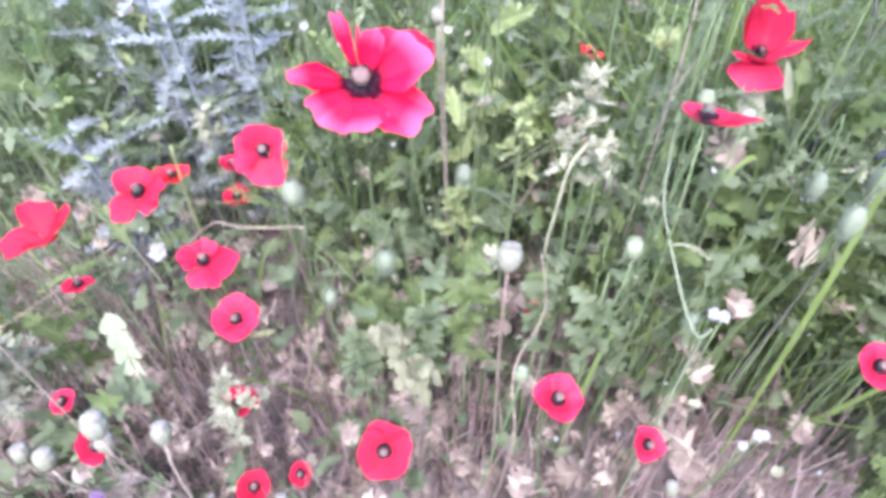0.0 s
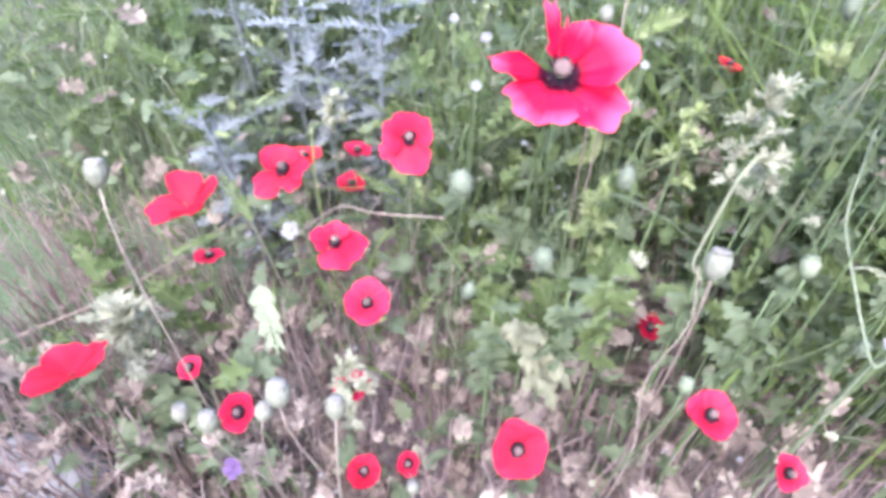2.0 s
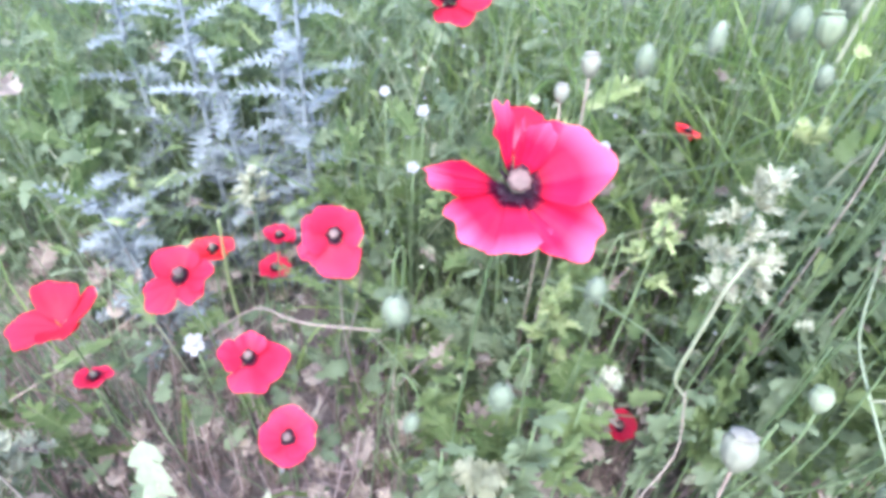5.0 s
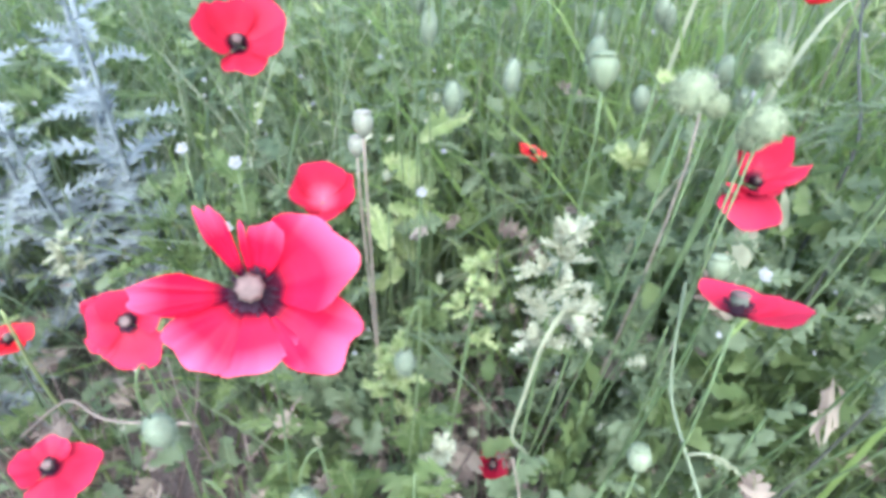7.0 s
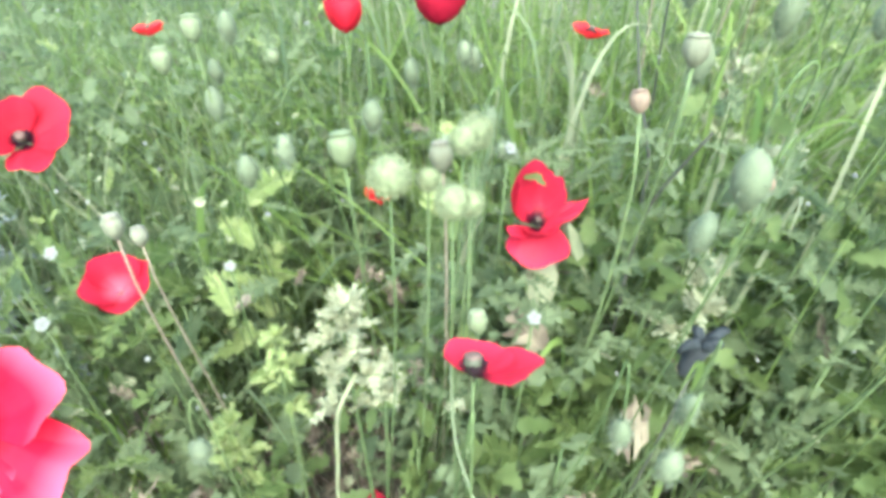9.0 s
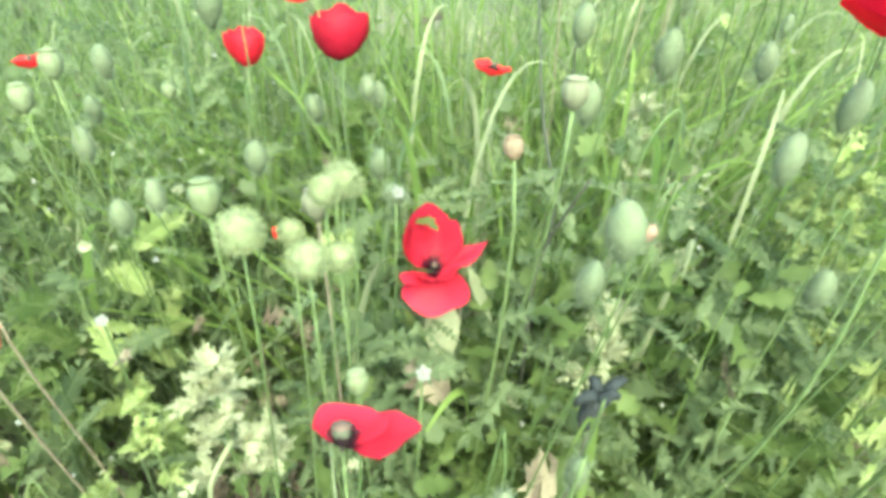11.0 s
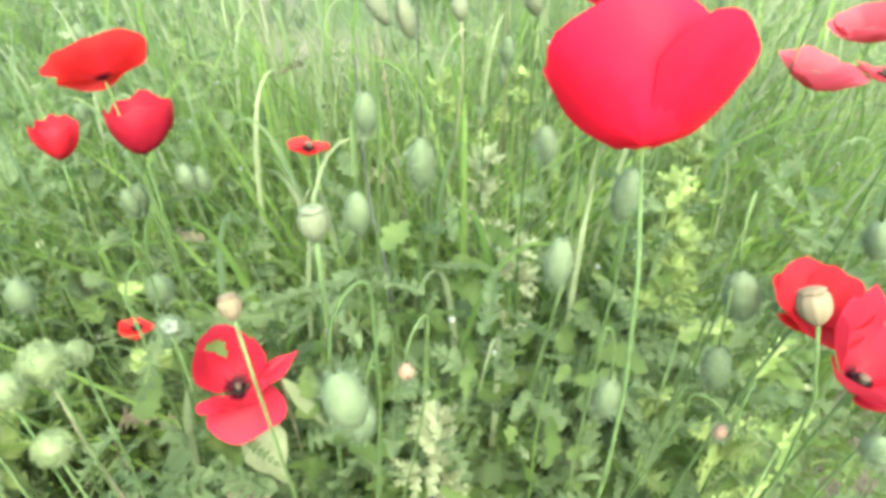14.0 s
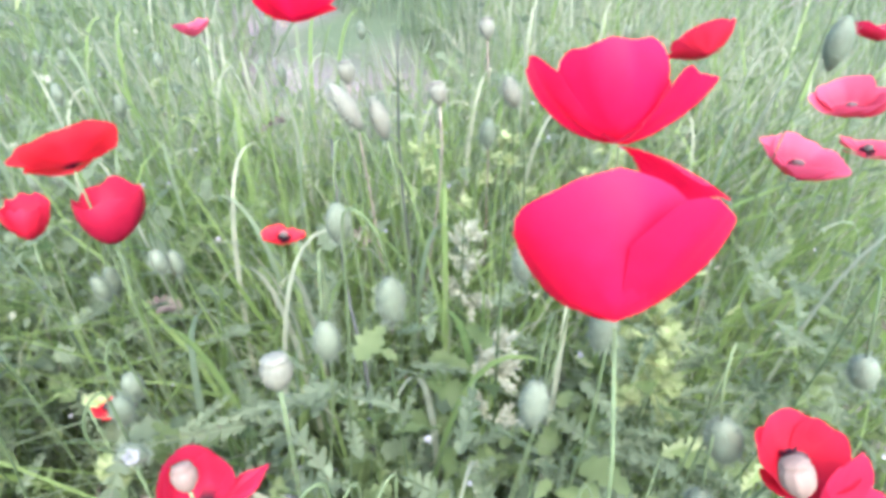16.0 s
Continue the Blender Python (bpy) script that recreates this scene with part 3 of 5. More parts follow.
for k, (p, L, W, h) in enumerate([
    ((0.418, 0.597, 0.622), 0.030, 0.019, (0, 0, -1)), ((0.498, 0.503, 0.622), 0.026, 0.016, (0.1, 0, -1)),
    ((0.528, 0.370, 0.590), 0.034, 0.022, (0.3, -0.1, -0.9)), ((0.520, 0.365, 0.545), 0.034, 0.018, (0.2, 0, -1)),
    ((0.457, 0.380, 0.540), 0.028, 0.017, (0, 0, -1)), ((0.254, 0.798, 0.487), 0.030, 0.018, (0.15, 0, -1)),
    ((0.262, 0.590, 0.537), 0.024, 0.017, (0, 0, -1)), ((0.306, 0.779, 0.511), 0.026, 0.018, (0.1, 0, -1)),
    ((0.169, 0.686, 0.627), 0.032, 0.021, (0, 0, -1)), ((0.079, 0.661, 0.483), 0.030, 0.019, (0, 0, -1)),
], 10):
    nodding_bud(p, L, W, BUD, 200 + k, h)
for k, (p, L, W, h) in enumerate([
    ((0.111, 0.611, 0.526), 0.026, 0.014, (0, 0, -1)), ((0.063, 0.699, 0.527), 0.030, 0.016, (0, 0, -1)),
    ((0.319, 0.786, 0.500), 0.028, 0.018, (0.1, 0, -1)), ((0.262, 0.824, 0.475), 0.032, 0.017, (0, 0, -1)),
    ((0.379, 0.521, 0.600), 0.028, 0.018, (0, 0, -1)), ((0.623, 0.361, 0.597), 0.032, 0.018, (0.5, 0, -1)),
    ((0.741, 0.501, 0.715), 0.034, 0.020, (0, 0, -1)), ((0.257, 0.358, 0.470), 0.024, 0.014, (0.1, 0, -1)),
    ((0.283, 0.342, 0.450), 0.028, 0.017, (0, 0, -1)), ((0.300, 0.360, 0.472), 0.024, 0.014, (-0.1, 0, -1)),
], 20):
    nodding_bud(p, L, W, BUD, 200 + k, h)
for k, (p, L, W, h) in enumerate([
    ((0.083, 0.769, 0.563), 0.028, 0.018, (0, 0, -1)), ((0.600, 0.700, 0.600), 0.028, 0.017, (0, 0, -1)),
    ((0.263, 0.556, 0.533), 0.018, 0.016, (0.6, 0, -0.5)), ((0.260, 0.689, 0.463), 0.026, 0.020, (0.1, 0, -1)),
    ((0.523, 0.286, 0.570), 0.022, 0.015, (0.3, 0, -1)), ((0.210, 0.351, 0.330), 0.016, 0.010, (0, 0, -1)),
    ((0.064, 0.780, 0.520), 0.024, 0.016, (0.1, 0, -1)),
], 30):
    nodding_bud(p, L, W, BUD, 200 + k, h)


for k, (p, L) in enumerate([((0.361, 0.421, 0.573), 0.011), ((0.514, 0.346, 0.515), 0.011)]):
    nodding_bud(p, L, L * 0.85, "tiny pinkish bud nodding on a thin stem", 260 + k, (0, 0, -1), 0.015, M_PINKBUD)


# ---- seed capsules ----
def seed_pod(place, width, label, seed, axis=(0, -0.3, 1), dry=True, group="poppy seed capsules", coat=None, thick=0.0011):
    """An upright ribbed urn with a scalloped lid. place: its middle."""
    local = np.random.default_rng(seed)
    place = np.asarray(place, float)
    n = unit((axis[0], 0.42 + 0.4 * axis[1], 0.9) if not coat else axis)
    BLOOMS.append((place, width * 0.7, 0.12))
    foot = (place[0] + local.uniform(-0.05, 0.05), place[1] + local.uniform(0.0, 0.07))
    base = np.array((foot[0], foot[1], soil_height(*foot) - 0.005))
    root = thing("poppy_seed_capsule", base, label, "seed capsule", group)
    w = width * (0.5 if coat else 0.43)
    under = place - n * w * 1.1
    tall = under[2] - base[2]
    path = bezier(base, base + (0, 0, 0.5 * tall), under - n * 0.12 * tall, under, 9) - base
    part("stem", *tube(path, np.linspace(thick, thick * 0.8, 9), 6), M_DRYSTEM if dry and not coat else M_STEM, root)
    if thick > 0.0012:
        hairs = [spikes(p, basis((0, 0, 1)), (thick, 0.02), 40, 0.006, 0.0002, local) for p in path[3:]]
        part("bristles", *stack(hairs), M_HAIR, root, smooth=False)
    at = under - base
    prof = [(w * 0.2, -w * 0.25), (w * 0.5, w * 0.05), (w * 0.82, w * 0.5), (w * 0.98, w * 1.05), (w, w * 1.45), (w * 0.9, w * 1.85), (w * 0.62, w * 2.12)] if not coat else [(w * 0.25, 0), (w * 0.5, w * 0.2), (w * 0.88, w * 0.75), (w, w * 1.3), (w * 0.93, w * 1.8), (w * 0.72, w * 2.1)]
    urn = part("urn", *lathe(prof, n, at, 30, 10, 0.06), coat or (M_POD if dry else M_PODGREEN), root)
    lid = [(w * 0.6, w * 2.1), (w * 0.82, w * 2.18), (w * 0.8, w * 2.28), (w * 0.4, w * 2.42), (w * 0.05, w * 2.46)]
    part("lid", *lathe(lid, n, at, 24, 8, 0.07), coat or (M_CROWN if dry else M_PODGREEN), urn, "scalloped stigma lid")
    return root


for k, (p, w, ax, dry) in enumerate([
    ((0.039, 0.298, 0.464), 0.018, (0.1, -0.1, 1), True), ((-0.401, 0.378, 0.430), 0.020, (0, -0.2, 1), True),
    ((-0.228, 0.235, 0.375), 0.019, (0, -0.5, 1), True), ((-0.193, 0.240, 0.355), 0.016, (0, -0.3, 1), True),
    ((-0.299, 0.249, 0.300), 0.018, (0, -0.6, 1), True), ((0.144, 0.536, 0.566), 0.020, (0, -0.2, 1), False),
    ((0.158, 0.388, 0.380), 0.017, (0, -0.2, 1), False), ((0.001, 0.545, 0.530), 0.015, (0, -0.4, 1), True),
    ((-0.002, 0.600, 0.480), 0.014, (0, -0.4, 1), True), ((0.206, 0.450, 0.480), 0.015, (0, -0.3, 1), False),
]):
    seed_pod(p, w, "dry pale ribbed poppy seed capsule with a scalloped lid" if dry else "green ribbed poppy seed capsule on a thin stem", 300 + k, ax, dry)
for k, (p, w, ax, dry) in enumerate([
    ((-0.330, 0.262, 0.285), 0.016, (0, -0.5, 1), True), ((-0.260, 0.262, 0.300), 0.016, (0.2, -0.5, 1), True),
    ((-0.145, 0.262, 0.190), 0.013, (0, -0.5, 1), True), ((0.203, 0.520, 0.560), 0.018, (0, -0.3, 1), True),
    ((0.030, 0.720, 0.560), 0.019, (0, -0.3, 1), False), ((0.060, 0.700, 0.590), 0.018, (0, -0.3, 1), False),
    ((0.120, 0.900, 0.480), 0.016, (0, -0.2, 1), False), ((0.500, 0.780, 0.650), 0.018, (0, -0.2, 1), True),
    ((0.660, 0.800, 0.660), 0.018, (0.1, -0.2, 1), True), ((0.560, 0.720, 0.640), 0.018, (0, -0.2, 1), True),
], 10):
    seed_pod(p, w, "dry pale ribbed poppy seed capsule with a scalloped lid" if dry else "green ribbed poppy seed capsule on a thin stem", 300 + k, ax, dry)
for k, (p, w, ax, dry) in enumerate([
    ((-0.060, 0.230, 0.110), 0.015, (0, -0.5, 1), True), ((0.215, 0.275, 0.170), 0.015, (0, -0.4, 1), True),
    ((0.060, 0.300, 0.330), 0.013, (0.1, -0.3, 1), False),
], 20):
    seed_pod(p, w, "dry pale ribbed poppy seed capsule with a scalloped lid" if dry else "green ribbed poppy seed capsule on a thin stem", 300 + k, ax, dry)


seed_pod((0.513, 0.330, 0.622), 0.0138, "round pale pinkish poppy seed capsule before a red poppy", 398, (0, 0.55, 0.83), True, coat=M_PINKPOD)
seed_pod((0.344, 0.487, 0.625), 0.0155, "withered brownish poppy capsule on a thick bristly stem", 397, (0.05, 0.2, 1), True, coat=M_POD, thick=0.0015)
seed_pod((0.294, 0.459, 0.614), 0.0105, "round pale pinkish poppy seed capsule above a red poppy", 399, (0, 0.4, 0.9), True, coat=M_PINKPOD)


# ---- fuzzy round heads ----
def fuzzy_head(place, width, seed):
    local = np.random.default_rng(seed)
    place = np.asarray(place, float)
    BLOOMS.append((place, width * 0.6, 0.10))
    foot = (place[0] + local.uniform(-0.05, 0.06), place[1] + local.uniform(0.0, 0.07))
    base = np.array((foot[0], foot[1], soil_height(*foot) - 0.005))
    root = thing("fuzzy_flower_head", base, "round pale yellow-green bristly flower head on a stalk", "flower head", "fuzzy round heads")
    tall = place[2] - base[2]
    path = bezier(base, base + (0, 0, 0.4 * tall), place - np.array((0, 0.01, 0.4 * tall)), place, 9) - base
    part("stem", *tube(path, np.linspace(0.0009, 0.0007, 9), 5), M_STEM, root)
    at = place - base
    w = width * 0.5
    v, f = lathe([(w * 0.1, -w * 0.8), (w * 0.55, -w * 0.62), (w * 0.8, 0), (w * 0.55, w * 0.58), (w * 0.1, w * 0.78)], (0, -0.2, 1), at, 12)
    head = part("head", v, f, M_FUZZ, root)
    part("bristle_coat", *spikes(at, basis((0, -0.2, 1)), (w * 0.72, w * 0.7), 900, w * 0.26, 0.00035, local, 0.2), M_FUZZ, head, smooth=False)


for k, (p, w) in enumerate([((0.158, 0.464, 0.589), 0.027), ((0.184, 0.439, 0.585), 0.022), ((0.212, 0.487, 0.594), 0.024), ((0.200, 0.470, 0.600), 0.019),
                            ((0.182, 0.476, 0.575), 0.016), ((0.204, 0.468, 0.560), 0.020), ((0.222, 0.505, 0.578), 0.016)]):
    fuzzy_head(p, w, 400 + k)


# ---- leaves ----
def lobed_leaf(base, way, length, width, lobes, local, droop=0.3, teeth=0.5, up=(0, 0, 1)):
    """A feather-cut leaf: a folded midrib strip with forward-pointing lobes."""
    way = unit(way)
    side = unit(np.cross(way, up))
    verts, faces = [], []
    pts = []
    for i in range(lobes + 1):
        s = i / lobes
        p = np.asarray(base) + way * length * s + np.array((0, 0, -droop * length * s * s))
        pts.append((p, s))
    lift = np.cross(side, way)
    for i, (p, s) in enumerate(pts):
        w = 0.10 * width * (1.1 - s)
        verts += [p - side * w, p, p + side * w]
        if i:
            a, b = 3 * (i - 1), 3 * i
            faces += [(a, a + 1, b + 1, b), (a + 1, a + 2, b + 2, b + 1)]
    step = length / lobes
    for i in range(lobes):
        p, s = pts[i]
        q, s2 = pts[i + 1]
        reach = width * (math.sin(math.pi * (0.18 + 0.75 * (s + s2) / 2)) ** 0.8) * local.uniform(0.75, 1.15)
        for sg in (-1, 1):
            a = p + side * sg * 0.08 * width
            b = q + side * sg * 0.08 * width
            mid = (a + b) / 2 + side * sg * reach * 0.55 + way * step * 0.35 + lift * width * local.uniform(-0.05, 0.22)
            tip = (a + b) / 2 + side * sg * reach + way * step * local.uniform(0.4, 1.0) + lift * width * local.uniform(-0.15, 0.3)
            m1 = mid + way * step * teeth
            m0 = mid - way * step * teeth
            k = len(verts)
            verts += [a, b, m0, m1, tip]
            faces += [(k, k + 1, k + 3, k + 2) if sg > 0 else (k + 1, k, k + 2, k + 3), (k + 2, k + 3, k + 4) if sg > 0 else (k + 3, k + 2, k + 4)]
    k = len(verts)
    p, s = pts[-1]
    verts += [p - side * 0.12 * width, p + side * 0.12 * width, p + way * step * 1.2]
    faces.append((k, k + 1, k + 2))
    return verts, faces


def round_leaf(base, way, length, width, lobes, local, droop=0.3, up=(0, 0, 1), fine=True):
    """A broad soft leaf with rounded lobes, folded along its midrib and waved at its edge."""
    way = unit(way)
    side = unit(np.cross(way, up))
    lift = np.cross(side, way)
    rows = 4 * lobes + 2 if fine else 3 * lobes + 1
    cols = (-1, -0.55, 0, 0.55, 1) if fine else (-1, 0, 1)
    ph = local.uniform(0, 6.28, 3)
    fold, curl = local.uniform(0.1, 0.35), local.uniform(-0.25, 0.15)
    verts, faces = [], []
    for i in range(rows):
        q = i / (rows - 1)
        p = np.asarray(base) + way * length * q + np.array((0, 0, -droop * length * q * q)) + side * width * 0.12 * math.sin(2.5 * q + ph[2])
        env = math.sin(math.pi * (0.05 + 0.93 * q) ** 0.72) ** 0.75
        w = width * env * (0.3 + 0.7 * abs(math.sin(math.pi * lobes * q + 0.35)) ** 0.9)
        for c in cols:
            wave = 0.16 * width * c * c * math.sin(5 * q * lobes / 2 + ph[0] + 1.5 * c)
            verts.append(p + side * c * w + way * abs(c) * length * 0.06 + lift * (w * (fold * abs(c) + curl * c * c) + wave))
    n = len(cols)
    for i in range(rows - 1):
        for k in range(n - 1):
            faces.append((i * n + k, i * n + k + 1, (i + 1) * n + k + 1, (i + 1) * n + k))
    return verts, faces


def hanging_leaf(top, tip, width, material, label, seed, jagged=False):
    """A withered leaf that hangs from a thin stem."""
    local = np.random.default_rng(seed)
    top, tip = np.asarray(top, float), np.asarray(tip, float)
    base = np.array((top[0] + 0.01, top[1] + 0.025, soil_height(top[0], top[1]) - 0.005))
    root = thing("withered_leaf", base, label, "leaf")
    at = top - base
    part("stem", *tube(bezier((0, 0, 0), (0, 0, 0.6 * at[2]), at + np.array((0, 0.01, 0.01)), at, 9), 0.001, 5), M_DRYSTEM, root)
    way = tip - top
    long = float(np.linalg.norm(way))
    if jagged:
        part("leaf", *lobed_leaf(at, way, long, width, 4, local, 0.05, 0.5, (0.1, -1, 0.3)), material, root, smooth=False)
    else:
        part("leaf", *round_leaf(at, way, long, width, 1, local, 0.05, (0.1, -1, 0.3)), material, root)


# ---- silver thistles ----
def thistle(foot, tall, lean, seed):
    local = np.random.default_rng(seed)
    base = np.array((foot[0], foot[1], soil_height(*foot) - 0.005))
    root = thing("silver_thistle", base, "silvery blue-grey spiny thistle with winged stem", "thistle", "silver thistles")
    path = bezier((0, 0, 0), (0, 0, 0.4 * tall), (lean[0] * 0.6, lean[1] * 0.6, 0.7 * tall), (lean[0], lean[1], tall), 12)
    part("stem", *tube(path, np.linspace(0.005, 0.0025, 12), 6), M_SILVER, root)
    wings = []
    for i in range(60):
        s = local.uniform(0.15, 1.0)
        j = s * 11
        k = min(10, int(j))
        p = path[k] + (path[k + 1] - path[k]) * (j - k)
        a = local.uniform(0, 6.28)
        o = unit((math.cos(a), math.sin(a), local.uniform(-0.1, 0.6)))
        L = local.uniform(0.008, 0.02)
        t = np.array((0, 0, 0.0035))
        wings.append(([p - t, p + t, p + o * L], [(0, 1, 2)]))
        o2 = unit(o + (0, 0, 0.6))
        wings.append(([p + o * L * 0.4 - t * 0.5, p + o * L * 0.4 + t * 0.5, p + o * L * 0.4 + o2 * L * 0.6], [(0, 1, 2)]))
    tagged(part("spiny_wing", *stack(wings), M_SILVER, root, smooth=False), kind="stuff")
    for q in (path[5], path[7], path[9], path[11]):
        BLOOMS.append((base + q, 0.028, 0.16))
    for i in range(20):
        s = 0.1 + 0.88 * i / 19
        j = s * 11
        k = min(10, int(j))
        p = path[k] + (path[k + 1] - path[k]) * (j - k)
        a = i * 2.4 + local.uniform(-0.4, 0.4)
        way = (math.cos(a), math.sin(a), local.uniform(0.2, 0.9))
        v, f = lobed_leaf(p, way, local.uniform(0.07, 0.13) * (1.15 - 0.6 * s), 0.026 * (1.2 - 0.5 * s), 8, local, local.uniform(0.1, 0.6), 0.22)
        part("spiny_leaf", v, f, M_SILVER, root, smooth=False)


for k, (foot, tall, lean) in enumerate([((-0.275, 0.88), 0.60, (0.01, -0.01)), ((-0.36, 0.89), 0.46, (-0.02, -0.02)), ((-0.42, 0.92), 0.55, (0.0, 0.0)),
                                        ((-0.47, 0.76), 0.33, (-0.05, 0.0)), ((-0.32, 0.93), 0.62, (0.02, 0.02)), ((-0.52, 0.98), 0.52, (-0.02, 0.01))]):
    thistle(foot, tall, lean, 500 + k)


# ---- cream-bracted and yellow-green plants ----
def bract_plant(top, tall, spread, material, label, category, seed, sprigs=6, leaf=0.0085, name="cream_herb"):
    local = np.random.default_rng(seed)
    top = np.asarray(top, float)
    foot = (top[0] + local.uniform(-0.02, 0.02), top[1] + local.uniform(0.0, 0.03))
    base = np.array((foot[0], foot[1], soil_height(*foot) - 0.005))
    BLOOMS.append((top - (0, 0, 0.03), spread * 0.4, 0.14))
    root = thing(name, base, label, category, category + " plants")
    at = top - base
    path = bezier((0, 0, 0), (0, 0, 0.4 * at[2]), at - np.array((0, 0, 0.3 * at[2])), at, 12)
    part("stem", *tube(path, np.linspace(0.0024, 0.001, 12), 6), M_STEM, root)
    for i in range(sprigs):
        s = i / max(1, sprigs - 1)
        start = at - np.array((0, 0, tall * s))
        a = i * 2.3 + local.uniform(-0.5, 0.5)
        out = unit((math.cos(a), math.sin(a) * 0.8, 1.1 - 0.7 * s))
        L = spread * 0.5 * (0.22 + 0.85 * s) * local.uniform(0.7, 1.25)
        twig = [start + out * L * q for q in np.linspace(0, 1, 4)]
        pieces = []
        for j in range(13):
            q = local.uniform(0.3, 1.0)
            w = unit(out * 0.6 + local.normal(size=3) * 0.7 + np.array((0, -0.1, 0.45)))
            pieces.append(lobed_leaf(start + out * L * q, w, leaf * local.uniform(0.8, 1.7), leaf * 0.4, 3, local, 0.1, 0.4))
        sprig = part("sprig", *tube(twig, [0.0009, 0.0008, 0.0006, 0.0005], 4), M_STEM, root)
        part("blossom_tuft", *stack(pieces), material, sprig, smooth=False)


bract_plant((0.126, 0.495, 0.468), 0.095, 0.072, M_CREAM, "green herb topped with cream-white toothed bracts", "cream herb", 601, 12, 0.0105)
bract_plant((0.150, 0.490, 0.405), 0.05, 0.045, M_CREAM, "green herb topped with cream-white toothed bracts", "cream herb", 602, 5)
bract_plant((0.078, 0.520, 0.430), 0.07, 0.040, M_YELLOW, "pale yellow-green leafy herb beside the cream one", "pale herb", 603, 6)
def frilled_rosette(place, size, label, seed, material, count=9):
    """A ball of curled, frilled leaves on a short stem."""
    local = np.random.default_rng(seed)
    place = np.asarray(place, float)
    base = np.array((place[0], place[1] + 0.02, soil_height(place[0], place[1]) - 0.005))
    root = thing("frilled_herb", base, label, "frilled herb", "frilled herbs")
    at = place - base
    BLOOMS.append((place, size * 0.5, 0.12))
    part("stem", *tube(bezier((0, 0, 0), (0, 0, 0.5 * at[2]), at - np.array((0, 0, 0.3 * at[2])), at, 7), 0.0014, 5), M_STEM, root)
    for i in range(count):
        a = i * 2.4 + local.uniform(-0.4, 0.4)
        way = (math.cos(a), math.sin(a) * 0.8 - 0.25, local.uniform(-0.2, 1.0))
        start = at + np.array((0, 0, local.uniform(-0.3, 0.3) * size))
        part("leaf", *round_leaf(start, way, size * local.uniform(0.5, 0.8), size * 0.3, 3, local, local.uniform(0.2, 0.8), (0.1, -0.6, 0.8)), material, root)


frilled_rosette((-0.050, 0.402, 0.238), 0.040, "withered cream-coloured frilled leaf cluster", 604, M_DIMCREAM, 11)
frilled_rosette((-0.030, 0.388, 0.205), 0.042, "withered cream-coloured frilled leaf cluster", 613, M_DIMCREAM, 11)
frilled_rosette((-0.345, 0.410, 0.15), 0.042, "olive-green herb with frilled lobed leaves", 614, M_GREYLEAF, 9)
bract_plant((-0.520, 0.455, 0.14), 0.07, 0.10, M_CREAM, "withered cream-coloured leaves near the soil", "cream herb", 611, 7, 0.022)
bract_plant((-0.235, 0.400, 0.16), 0.09, 0.05, M_CREAM, "dry beige seed spike among dead stalks", "seed spike", 612, 6, 0.012, "seed_spike")
bract_plant((-0.324, 0.774, 0.255), 0.05, 0.035, M_CREAM, "dry cream-coloured seed spike", "seed spike", 605, 5, 0.012, "seed_spike")
bract_plant((0.045, 0.452, 0.300), 0.09, 0.028, M_CREAM, "dry beige seed spike on a thin stalk", "seed spike", 606, 5, 0.011, "seed_spike")
bract_plant((0.698, 0.558, 0.500), 0.08, 0.06, M_YELLOW, "pale yellow-green leafy herb in the grass", "pale herb", 607, 6, 0.013)
bract_plant((0.615, 0.477, 0.515), 0.08, 0.05, M_YELLOW, "pale yellow-green leafy herb in the grass", "pale herb", 608, 6, 0.013)
bract_plant((0.62, 0.86, 0.50), 0.08, 0.10, M_YELLOW, "pale yellow-green leafy herb in the grass", "pale herb", 609, 6, 0.013)


for k, (p, w) in enumerate([((0.52, 0.56, 0.49), 0.05), ((0.66, 0.52, 0.48), 0.06), ((0.78, 0.62, 0.50), 0.07), ((0.58, 0.70, 0.49), 0.06), ((0.84, 0.78, 0.50), 0.07),
                            ((0.72, 0.84, 0.50), 0.06), ((0.40, 0.47, 0.45), 0.045), ((0.02, 0.55, 0.30), 0.05), ((-0.20, 0.66, 0.28), 0.05)]):
    bract_plant(p, 0.08, w, M_YELLOW if k % 3 else M_CREAM, "pale yellow-green leafy herb in the grass" if k % 3 else "herb with pale cream withered leaves", "pale herb", 630 + k, 6, 0.012)


